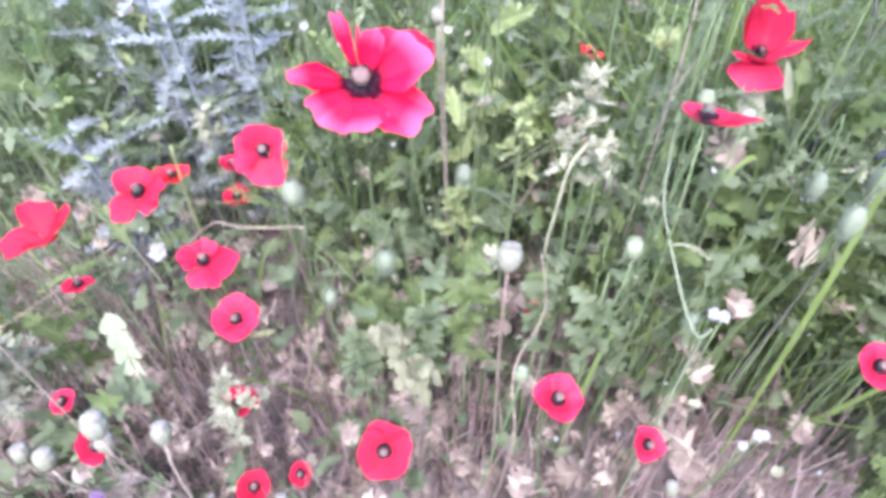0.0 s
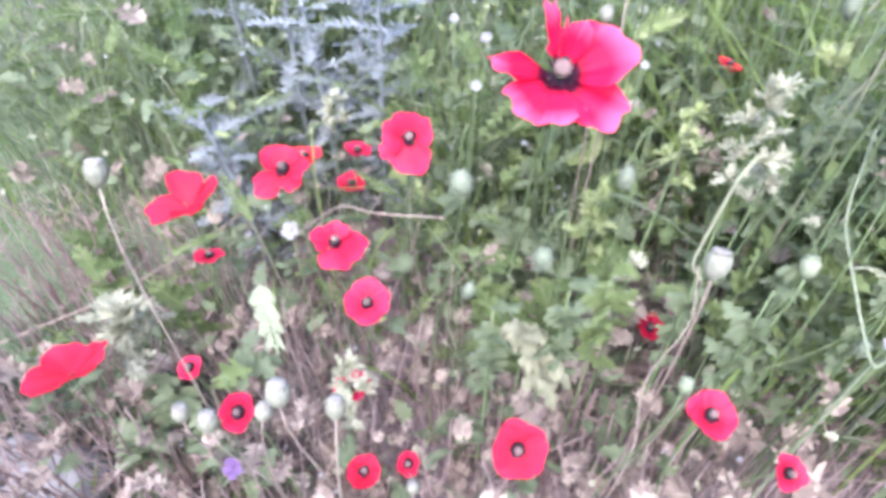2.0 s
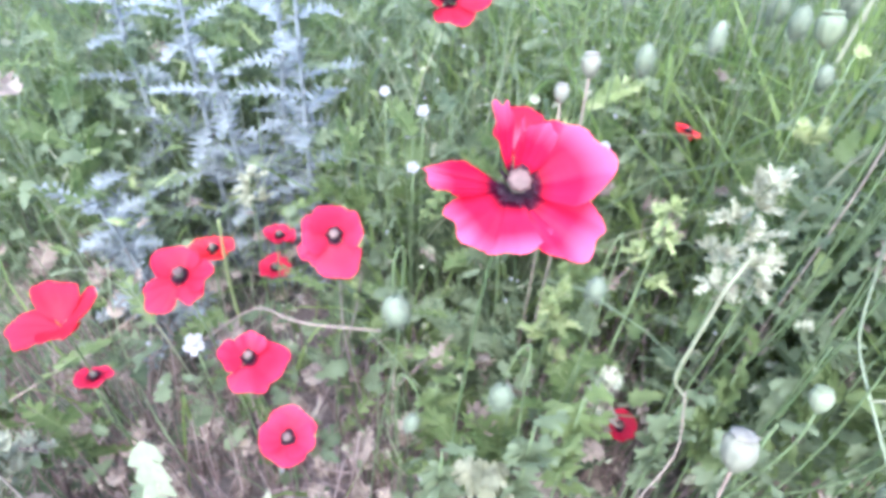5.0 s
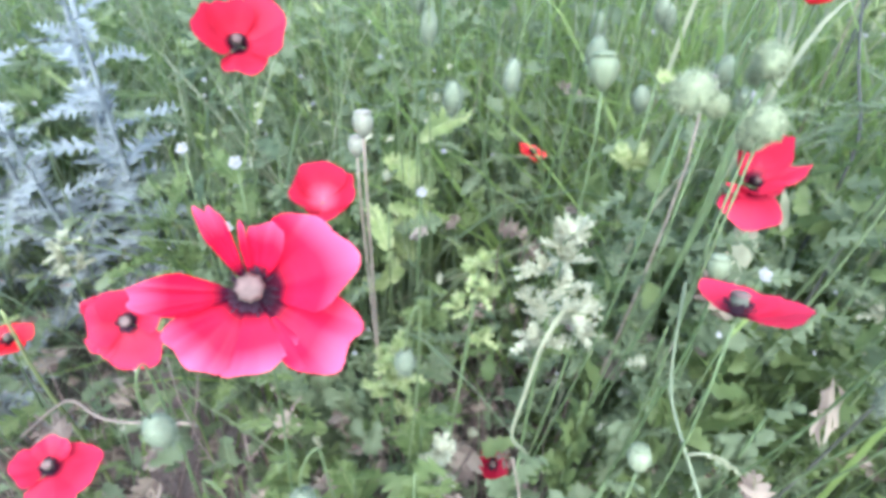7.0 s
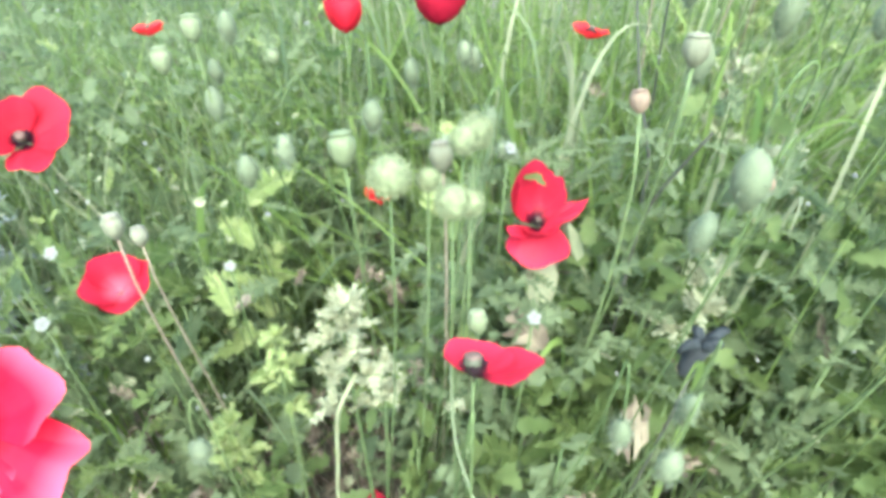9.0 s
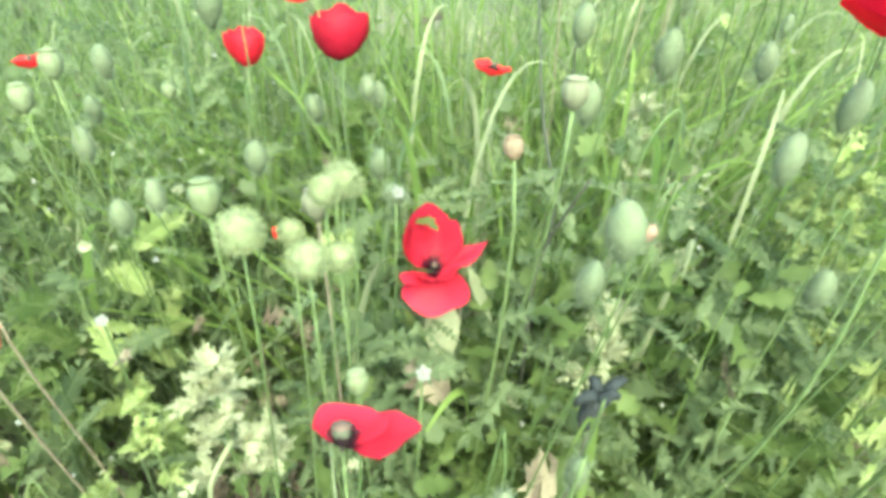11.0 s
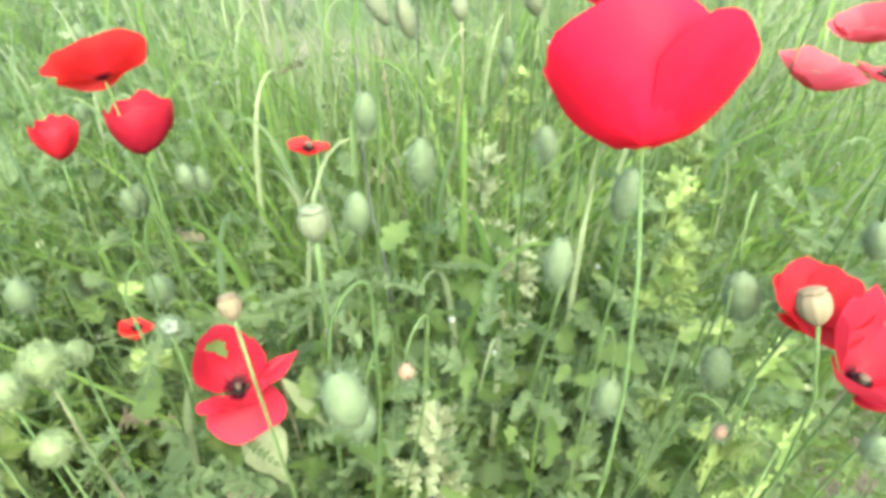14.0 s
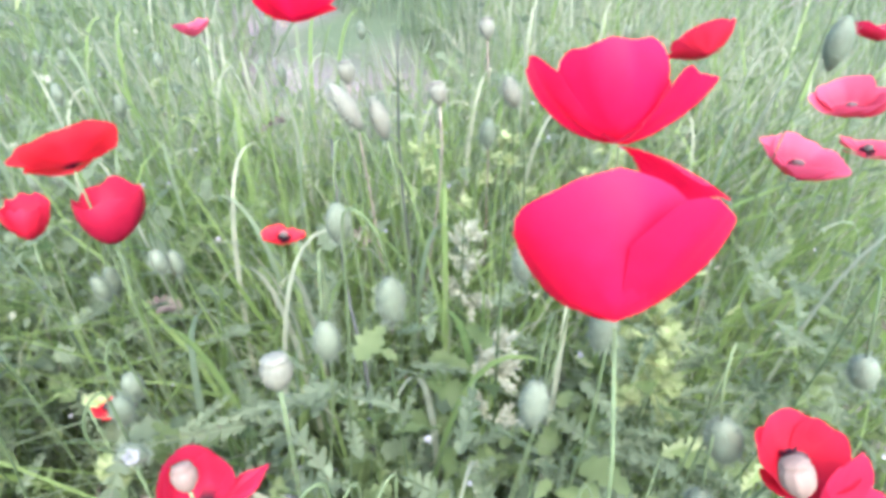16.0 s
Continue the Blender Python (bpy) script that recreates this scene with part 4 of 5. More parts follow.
def feather_plant(top, tall, material, label, seed, leaves=6, length=0.09, wide=0.26, lobes=6):
    """A tuft of upright feather-cut leaves from one stem."""
    local = np.random.default_rng(seed)
    top = np.asarray(top, float)
    base = np.array((top[0], top[1] + 0.01, soil_height(top[0], top[1]) - 0.005))
    root = thing("leafy_herb", base, label, "leafy herb", "leafy herbs")
    at = top - base
    path = bezier((0, 0, 0), (0.01, 0, 0.4 * at[2]), at - np.array((0, 0, 0.4 * at[2])), at - np.array((0, 0, 0.6 * length)), 9)
    part("stem", *tube(path, np.linspace(0.0022, 0.001, 9), 5), M_STEM, root)
    for i in range(leaves):
        s = 1 - 0.8 * i / leaves * (tall / max(0.05, at[2]))
        p = path[min(8, int(s * 8))]
        a = i * 2.4 + local.uniform(-0.5, 0.5)
        way = (math.cos(a) * 0.8, math.sin(a) * 0.6 - 0.1, local.uniform(0.5, 1.4))
        L = length * local.uniform(0.7, 1.25)
        if lobes > 5:
            part("leaf", *lobed_leaf(p, way, L, length * wide, lobes, local, local.uniform(0.15, 0.6), 0.42, (0.2, -1, 0.3)), material, root, smooth=False)
        else:
            part("leaf", *round_leaf(p, way, L, length * wide * 0.8, lobes, local, local.uniform(0.15, 0.7), (0.2, -1, 0.3)), material, root)
    return root


feather_plant((0.065, 0.756, 0.42), 0.2, M_YELLOW, "bright yellow-green herb with feather-cut leaves", 621, 7, 0.06)
feather_plant((0.03, 0.70, 0.37), 0.2, M_YELLOW, "bright yellow-green herb with feather-cut leaves", 622, 6, 0.05)
feather_plant((-0.02, 0.48, 0.26), 0.18, M_LEAF, "deep green herb with lobed leaves", 623, 9, 0.06)
feather_plant((-0.06, 0.47, 0.22), 0.18, M_LEAF, "deep green herb with lobed leaves", 624, 9, 0.055)
feather_plant((0.04, 0.50, 0.30), 0.18, M_LEAF, "deep green herb with lobed leaves", 625, 9, 0.06)


for k, (p, m, L, wide) in enumerate([
    ((-0.018, 0.404, 0.335), M_GREYLEAF, 0.060, 0.5), ((0.025, 0.434, 0.330), M_LEAF, 0.065, 0.5), ((-0.085, 0.400, 0.300), M_GREYLEAF, 0.055, 0.5), ((0.145, 0.391, 0.365), M_GREYLEAF, 0.055, 0.45),
    ((0.100, 0.430, 0.340), M_GREYLEAF, 0.055, 0.5), ((0.206, 0.452, 0.380), M_GREYLEAF, 0.06, 0.5), ((0.261, 0.410, 0.395), M_GREYLEAF, 0.06, 0.5),
    ((-0.087, 0.514, 0.230), M_LEAF, 0.06, 0.5), ((0.462, 0.511, 0.450), M_LEAF, 0.06, 0.5), ((0.522, 0.454, 0.490), M_GREYLEAF, 0.055, 0.5),
    ((0.419, 0.571, 0.470), M_LEAF, 0.06, 0.5), ((0.280, 0.640, 0.470), M_GREYLEAF, 0.055, 0.5), ((0.335, 0.668, 0.480), M_GREYLEAF, 0.055, 0.45),
    ((0.590, 0.420, 0.480), M_LEAF, 0.06, 0.5), ((0.470, 0.400, 0.440), M_GREYLEAF, 0.055, 0.5), ((0.360, 0.480, 0.450), M_LEAF, 0.06, 0.5), ((0.300, 0.560, 0.440), M_GREYLEAF, 0.06, 0.5)]):
    feather_plant(p, 0.16, m, "grey-green herb with broad lobed leaves" if m == M_GREYLEAF else "deep green herb with broad lobed leaves", 1000 + k, 15, L * 0.58, wide, 4)
for k, (p, L) in enumerate([((0.552, 0.413, 0.530), 0.045), ((0.554, 0.331, 0.515), 0.05), ((0.662, 0.535, 0.530), 0.05), ((0.600, 0.380, 0.500), 0.05), ((0.237, 0.632, 0.525), 0.03)]):
    feather_plant(p, 0.12, M_YELLOW, "yellow-green herb with toothed leaves in the grass", 1030 + k, 12, L * 0.8, 0.32, 7)
hanging_leaf((-0.300, 0.385, 0.305), (-0.290, 0.365, 0.245), 0.015, M_PODGREEN, "pale grey-green jagged leaf hanging on a thin stem", 43, True)
for k, (p, L) in enumerate([((-0.494, 0.348, 0.06), 0.05), ((-0.461, 0.397, 0.07), 0.055), ((-0.400, 0.360, 0.09), 0.05), ((-0.512, 0.431, 0.05), 0.05), ((-0.360, 0.330, 0.10), 0.045), ((-0.365, 0.375, 0.19), 0.04)]):
    feather_plant(p, 0.08, M_GREYLEAF if k < 5 else M_LEAF, "low grey-green herb with broad lobed leaves on dry soil" if k < 5 else "olive-green herb with one broad lobed leaf", 1050 + k, 8 if k < 5 else 3, L, 0.6, 4)


# ---- single things ----
def withered_head(place):
    place = np.asarray(place, float)
    base = np.array((place[0] - 0.01, place[1] + 0.02, soil_height(place[0], place[1]) - 0.005))
    root = thing("withered_flower", base, "black shrivelled flower head with curled tips", "withered flower")
    at = place - base
    part("stem", *tube(bezier((0, 0, 0), (0, 0, 0.2), at - np.array((0, 0, 0.15)), at - np.array((0, 0, 0.02)), 8), 0.0013, 5), M_TWIG, root)
    local = np.random.default_rng(9)
    bell = [(0.003, -0.036), (0.006, -0.03), (0.0075, -0.02), (0.0065, -0.01), (0.008, -0.002), (0.006, 0.002)]
    part("bell", *lathe(bell, (0.1, -0.1, 1), at, 12, 5, 0.16), M_DARK, root, "shrivelled dark bell")
    pieces = []
    for i in range(5):
        a = (0.1, 3.2, 1.7, 4.4, 5.4)[i]
        o = np.array((math.cos(a), math.sin(a), 0.0))
        reach = 0.02 if i < 2 else 0.011
        pts = bezier(at - np.array((0, 0, 0.006)), at + o * 0.005 + np.array((0, 0, 0.004)), at + o * reach * 0.8 + np.array((0, 0, 0.01)), at + o * reach + np.array((0, 0, local.uniform(-0.004, 0.006))), 6)
        pieces.append(tube(pts, [0.004, 0.0045, 0.0045, 0.004, 0.003, 0.0015], 5))
    part("shrivelled_petals", *stack(pieces), M_DARK, root)
    BLOOMS.append((place, 0.02, 0.2))


withered_head((0.354, 0.413, 0.452))


def dry_twig(name, points, radius, label, material):
    pts = np.asarray(points, float)
    fine = []
    for i in range(len(pts) - 1):
        for q in np.linspace(0, 1, 6)[:-1]:
            fine.append(pts[i] + (pts[i + 1] - pts[i]) * q)
    fine.append(pts[-1])
    fine = np.array(fine)
    for _ in range(3):
        fine[1:-1] = (fine[:-2] + fine[1:-1] * 2 + fine[2:]) / 4
    ob = new(name, mesh_of(name, *tube(fine, np.linspace(radius, radius * 0.5, len(fine)), 6), material))
    return tagged(ob, label, "twig", "dry twigs")


dry_twig("dry_twig", [(0.41, 0.60, -0.09), (0.42, 0.60, 0.25), (0.431, 0.603, 0.458), (0.437, 0.66, 0.508), (0.473, 0.761, 0.60)], 0.0022, "dark grey kinked dry twig in the grass", M_TWIG)
dry_twig("dry_twig", [(0.56, 0.78, -0.09), (0.57, 0.80, 0.35), (0.565, 0.82, 0.52), (0.58, 0.84, 0.66)], 0.002, "dark grey kinked dry twig in the grass", M_TWIG)
dry_twig("dry_twig", [(0.36, 0.52, -0.09), (0.37, 0.52, 0.3), (0.345, 0.50, 0.50), (0.33, 0.44, 0.60)], 0.0018, "dark leaning stalk in the grass", M_TWIG)
dry_twig("straw_stalk", [(0.05, 0.33, -0.09), (0.085, 0.36, 0.1), (0.07, 0.39, 0.2), (0.105, 0.41, 0.27), (0.09, 0.42, 0.34)], 0.0014, "pale crooked dry stalk", M_DRYSTEM)
hooked = dry_twig("hooked_stalk", [(0.212, 0.335, -0.09), (0.220, 0.345, 0.12), (0.226, 0.352, 0.315), (0.222, 0.338, 0.335), (0.203, 0.324, 0.337), (0.191, 0.345, 0.362), (0.185, 0.383, 0.387), (0.181, 0.417, 0.408), (0.188, 0.45, 0.47)], 0.0018, "pale green stalk hooked over at its foot", M_PODGREEN)
part("sprig", *stack([tube(bezier((0.185, 0.383, 0.387), (0.195, 0.380, 0.395), (0.204, 0.374, 0.396), (0.212, 0.368, 0.386), 8), np.linspace(0.0011, 0.0006, 8), 5)]
                     + [lathe(egg(0.006, 0.0026), (0.5, -0.4, 0.3 if q % 2 else -0.2), (0.193 + 0.0026 * q, 0.380 - 0.0017 * q, 0.393 - 0.0008 * q), 6) for q in range(7)]), M_PALE, hooked, "pale seeded sprig")
dry_twig("straw_stalk", [(-0.75, 0.48, 0.02), (-0.62, 0.56, 0.04), (-0.50, 0.66, 0.08), (-0.42, 0.74, 0.12)], 0.002, "long pale straw lying on the soil", M_DRYSTEM)
dry_twig("straw_stalk", [(-0.36, 0.62, 0.13), (-0.28, 0.60, 0.22), (-0.22, 0.53, 0.27), (-0.14, 0.5, 0.3)], 0.0018, "pale dry stalk arching over the low poppies", M_DRYSTEM)


dry_twig("straw_stalk", [(0.130, 0.480, 0.42), (0.111, 0.462, 0.407), (0.106, 0.460, 0.344), (0.100, 0.455, 0.304), (0.120, 0.450, 0.285), (0.108, 0.455, 0.25), (0.112, 0.460, 0.16), (0.115, 0.47, -0.09)], 0.0018, "whitish twisted dry stalk below a cream herb", M_PALE)
dry_twig("grass_stalk", [(-0.316, 0.640, -0.09), (-0.314, 0.634, 0.10), (-0.316, 0.626, 0.22), (-0.309, 0.622, 0.315)], 0.0028, "yellow-green flat stalk before a small poppy", M_YELLOW)


hanging_leaf((0.292, 0.548, 0.448), (0.300, 0.530, 0.375), 0.017, M_CREAM, "pale cream withered leaf hanging below a poppy", 41)
hanging_leaf((0.318, 0.548, 0.462), (0.342, 0.540, 0.405), 0.006, M_PALE, "narrow pale withered leaf beside a poppy", 42)


def grass_head(place, length, width, lean, seed):
    """A soft oval grass ear on a thin stalk."""
    local = np.random.default_rng(seed)
    place = np.asarray(place, float)
    base = np.array((place[0] + 0.02, place[1] + 0.03, soil_height(place[0], place[1]) - 0.005))
    root = thing("grass_ear", base, "soft whitish oval grass ear on a thin stalk", "grass ear", "grass ears")
    n = unit(lean)
    at = place - base
    low = at - n * length * 0.5
    part("stalk", *tube(bezier((0, 0, 0), (0, 0, 0.5 * low[2]), low - n * 0.1, low, 9), 0.0009, 5), M_STEM, root)
    ear = part("ear", *lathe(egg(length, width), n, low, 10), M_POD, root)
    part("awn_coat", *spikes(at, basis(n), (width * 0.45, length * 0.48), 260, 0.006, 0.00025, local, 0.7), M_HAIR, ear, smooth=False)


grass_head((0.445, 0.636, 0.683), 0.040, 0.014, (-0.5, 0.2, 1), 1)
grass_head((0.470, 0.640, 0.668), 0.034, 0.014, (-0.2, 0.2, 1), 2)
grass_head((0.580, 0.640, 0.665), 0.028, 0.015, (-0.3, 0.2, 1), 3)


def white_flower(place, width, seed, colour=None, label="small whitish five-petalled flower on a thin stalk"):
    local = np.random.default_rng(seed)
    place = np.asarray(place, float)
    base = np.array((place[0], place[1] + 0.02, soil_height(place[0], place[1]) - 0.005))
    root = thing("violet_flower" if colour else "white_flower", base, label, "flower", "" if colour else "small white flowers")
    at = place - base
    part("stem", *tube(bezier((0, 0, 0), (0, 0, 0.5 * at[2]), at - np.array((0, 0, 0.3 * at[2])), at, 7), 0.0009, 5), M_STEM, root)
    axes = basis((local.uniform(-0.3, 0.3), -0.6, 0.8))
    for k in range(5):
        v, f, al = petal(at, axes, 72 * k, 38, width * 0.5, 78, local)
        part("petal", v, f, colour or M_WHITE, root, along=al)
    BLOOMS.append((place, width * 0.5, 0.12))


for k, (p, w) in enumerate([((-0.321, 0.533, 0.230), 0.026), ((0.262, 0.551, 0.537), 0.011), ((-0.112, 0.723, 0.388), 0.016), ((0.225, 0.351, 0.338), 0.013), ((0.300, 0.313, 0.20), 0.014), ((0.312, 0.318, 0.19), 0.012), ((0.290, 0.310, 0.185), 0.011),
                            ((0.240, 0.358, 0.325), 0.013), ((-0.12, 0.66, 0.36), 0.015), ((0.25, 0.46, 0.46), 0.012), ((-0.15, 0.70, 0.42), 0.013), ((0.05, 0.62, 0.42), 0.011)]):
    white_flower(p, w, 700 + k)


white_flower((-0.312, 0.27, 0.178), 0.024, 720, M_VIOLET, "small violet flower low among dry stalks")


def pale_stone(place, size, seed):
    """A flat worn stone, half sunk in the soil."""
    local = np.random.default_rng(seed)
    bm = bmesh.new()
    bmesh.ops.create_icosphere(bm, subdivisions=3, radius=1.0)
    ph = local.uniform(0, 6.28, 6)
    for v in bm.verts:
        c = v.co
        k = 1 + 0.10 * math.sin(3 * c.x + ph[0]) + 0.08 * math.sin(4 * c.y + ph[1]) + 0.05 * math.sin(7 * c.x + 5 * c.y + ph[2]) + 0.03 * math.sin(11 * c.z + 9 * c.x + ph[3])
        v.co = (c.x * k * size[0] / 2, c.y * k * size[1] / 2, c.z * k * size[2] / 2)
    me = bpy.data.meshes.new("stone")
    bm.to_mesh(me)
    bm.free()
    me.materials.append(M_STONE)
    for p in me.polygons:
        p.use_smooth = True
    ob = new("stone", me)
    ob.location = (place[0], place[1], soil_height(*place) + size[2] * 0.15)
    tagged(ob, "flat pale chalky stone half sunk in dry soil", "stone")


pale_stone((-0.70, 0.315), (0.28, 0.17, 0.10), 5)


# ---- single arching grass blades ----
def arching_blade(foot, crest, tip, width, label, material, seed):
    local = np.random.default_rng(seed)
    foot, crest, tip = (np.asarray(v, float) for v in (foot, crest, tip))
    base = np.array((foot[0], foot[1], soil_height(foot[0], foot[1]) - 0.005))
    pts = bezier(base, base * 0.3 + crest * 0.7 + (0, 0, 0.03), crest + (crest - base) * (0.15, 0.15, 0.05), tip, 16)
    along = np.gradient(pts, axis=0)
    verts, faces = [], []
    for i, p in enumerate(pts):
        q = i / 15
        t = unit(along[i])
        side = unit(np.cross(t, (0.1, 0.5, 1.0)))
        up = np.cross(side, t)
        w = width * 0.5 * (0.5 + 0.5 * min(1, q * 3)) * (1 - q ** 3) + 0.0002
        verts += [p - base - side * w + up * w * 0.35, p - base, p - base + side * w + up * w * 0.35]
        if i:
            a, b = 3 * (i - 1), 3 * i
            faces += [(a, a + 1, b + 1, b), (a + 1, a + 2, b + 2, b + 1)]
    ob = new("arching_grass", mesh_of("arching_grass", verts, faces, material))
    ob.location = base
    tagged(ob, label, "grass", "arching grasses")


PALE = "broad pale green grass blade arching over"
for k, (a, b, c, w) in enumerate([
    ((0.36, 0.70, 0), (0.33, 0.68, 0.545), (0.265, 0.64, 0.545), 0.008), ((0.33, 0.62, 0), (0.32, 0.60, 0.50), (0.27, 0.56, 0.49), 0.006),
    ((0.42, 0.72, 0), (0.40, 0.70, 0.56), (0.34, 0.66, 0.555), 0.006), ((-0.02, 0.80, 0), (0.0, 0.82, 0.44), (0.07, 0.78, 0.36), 0.009),
    ((0.28, 0.72, 0), (0.30, 0.70, 0.56), (0.35, 0.64, 0.52), 0.006), ((0.50, 0.60, 0), (0.47, 0.56, 0.55), (0.41, 0.52, 0.51), 0.006),
    ((0.37, 0.40, 0), (0.35, 0.40, 0.50), (0.30, 0.37, 0.47), 0.006), ((-0.58, 0.85, 0), (-0.62, 0.80, 0.30), (-0.70, 0.72, 0.22), 0.008),
]):
    # Every third blade is paler, highlights on the arched grass put into its colour.
    arching_blade(a, b, c, w, PALE, (M_GRASS, M_GREYGRASS, M_PALE)[k % 3], 800 + k)
for k, (a, b, c, w) in enumerate([
    ((-0.40, 0.66, 0), (-0.44, 0.64, 0.26), (-0.52, 0.60, 0.22), 0.006), ((0.62, 0.80, 0), (0.60, 0.78, 0.60), (0.54, 0.72, 0.57), 0.006),
    ((0.78, 0.70, 0), (0.80, 0.68, 0.58), (0.86, 0.62, 0.54), 0.006), ((0.22, 0.62, 0), (0.24, 0.60, 0.50), (0.30, 0.57, 0.43), 0.007),
    ((0.15, 0.40, 0), (0.17, 0.41, 0.30), (0.20, 0.40, 0.20), 0.006), ((0.60, 0.46, 0), (0.62, 0.45, 0.52), (0.67, 0.42, 0.46), 0.006),
], 8):
    # Again a paler colour on each third blade in place of highlights.
    arching_blade(a, b, c, w, PALE, (M_GRASS, M_GREYGRASS, M_PALE)[k % 3], 800 + k)


def grass_tuft(foot, count, tall, lean, label, material, seed):
    """A tuft of broad blades from one root, each blade a part."""
    local = np.random.default_rng(seed)
    base = np.array((foot[0], foot[1], soil_height(*foot) - 0.005))
    root = thing("grass_tuft", base, label, "grass tuft", "grass tufts")
    for _ in range(count):
        h = tall * local.uniform(0.55, 1.05)
        out = np.array((lean[0] + local.normal() * 0.22, lean[1] + local.normal() * 0.22, 0)) * h
        start = np.array((local.normal() * 0.018, local.normal() * 0.018, 0))
        pts = bezier(start, start + (0, 0, h * 0.5), start + out * 0.5 + (0, 0, h * 0.85), start + out * local.uniform(1.0, 1.7) + np.array((0, 0, h * local.uniform(0.75, 1.0))), 8)
        along = np.gradient(pts, axis=0)
        w = local.uniform(0.0025, 0.0055)
        turn = unit((local.normal(), local.normal(), 0.2))
        verts, faces = [], []
        for i, p in enumerate(pts):
            q = i / 7
            side = unit(np.cross(along[i], turn)) * w * 0.5 * (1 - q ** 2.5)
            verts += [p - side, p + side]
            if i:
                a = 2 * (i - 1)
                faces.append((a, a + 1, a + 3, a + 2))
        part("blade", verts, faces, material, root)
    return root


TUFT = "tuft of bright green grass with long leaning blades"
for k, (foot, n, tall, lean) in enumerate([((0.44, 0.76), 16, 0.62, (0.05, 0.1)), ((0.48, 0.84), 18, 0.64, (0.0, 0.05)), ((0.36, 0.80), 26, 0.6, (0.0, 0.0)), ((0.55, 0.92), 30, 0.66, (-0.1, 0.0)),
                                           ((0.07, 0.86), 26, 0.5, (0.05, 0.0)), ((-0.70, 1.0), 30, 0.45, (0.0, -0.2)), ((-0.85, 1.2), 30, 0.5, (0.1, -0.1)), ((-0.02, 0.95), 24, 0.52, (0.0, 0.0)),
                                           ((0.75, 0.95), 30, 0.62, (0.1, 0.0)), ((0.95, 0.80), 26, 0.6, (0.1, 0.0)), ((0.26, 1.02), 28, 0.58, (-0.1, 0.0)), ((0.70, 0.74), 22, 0.58, (0.0, 0.0))]):
    grass_tuft(foot, n, tall, lean, TUFT, M_GRASS, 850 + k)


# ---- the herb layer ----
def ss(a, b, v):
    t = np.clip((v - a) / (b - a), 0, 1)
    return t * t * (3 - 2 * t)


def opening(x, y):
    """1 over the trodden clearing behind the tall grass, 0 elsewhere."""
    u, v = (x - 1.10) * 0.94 - (y - 2.45) * 0.335, (x - 1.10) * 0.335 + (y - 2.45) * 0.94
    return np.exp(-(u ** 2 / 0.11) ** 2 - (v ** 2 / 1.1) ** 2)


def gap(x, y):
    """1 in the narrow brown gap between the herbs, 0 elsewhere."""
    u, v = (x - 0.185) * 0.88 - (y - 0.70) * 0.47, (x - 0.185) * 0.47 + (y - 0.70) * 0.88
    return np.exp(-u ** 2 / 0.004 - v ** 2 / 0.016)


def canopy(x, y):
    """Height of the top of the herbs."""
    u = ss(-0.1, 0.4, x)
    return 0.04 + 0.36 * ss(0.36 - 0.10 * u, 0.85 - 0.40 * u, y) + 0.12 * u * ss(0.3, 0.4, y) + 0.03 * ss(1.0, 2.0, y) - 0.40 * gap(x, y) - 0.24 * np.exp(-((x + 0.78) ** 2) / 0.04 - ((y - 0.64) ** 2) / 0.022) - 0.42 * opening(x, y)


bloom_at = np.array([b[0] for b in BLOOMS])
bloom_r = np.array([b[1] for b in BLOOMS])
bloom_s = np.array([b[2] for b in BLOOMS])
CLEAR = unit((0.0, -0.72, 0.62))     # herbs stay low on the open side of a bloom


def shades(points, slack=1.0):
    """Which of the points stand close before a bloom on its open side."""
    d = np.asarray(points)[:, None, :] - bloom_at[None]
    s = d @ CLEAR
    off = np.linalg.norm(d - s[..., None] * CLEAR, axis=2)
    return np.any((s > -0.004) & (s < bloom_s) & (off < bloom_r * 0.95 * slack + 0.004), axis=1)


def patchy(x, y, scale, seed):
    """Smooth random field of about -1 to 1."""
    r = np.random.default_rng(seed)
    out = np.zeros_like(x)
    for _ in range(5):
        a, ph = r.uniform(0, 6.28), r.uniform(0, 6.28)
        f = scale * r.uniform(0.6, 1.6)
        out += np.sin((x * math.cos(a) + y * math.sin(a)) * f + ph)
    return out / 3.0


def dryness(x, y):
    """1 on the trodden dry edge, 0 in the green."""
    return np.clip(1.75 - 3.0 * (y - 0.25) - 1.7 * np.maximum(0.0, x + 0.1) + 0.3 * patchy(x, y, 9, 5), 0, 1) * ss(-2.2, -1.0, x) + 0.85 * np.sqrt(gap(x, y)) + 0.8 * np.exp(-((x - 0.29) ** 2) / 0.035 - ((y - 0.32) ** 2) / 0.016) + 0.6 * np.exp(-((x + 0.78) ** 2) / 0.05 - ((y - 0.66) ** 2) / 0.03) + 0.8 * opening(x, y)


def bare(x, y):
    """The trodden strips of open soil."""
    return ((x + 0.80) ** 2 / 0.08 + (y - 0.63) ** 2 / 0.028 < 1) | (opening(x, y) > 0.45)


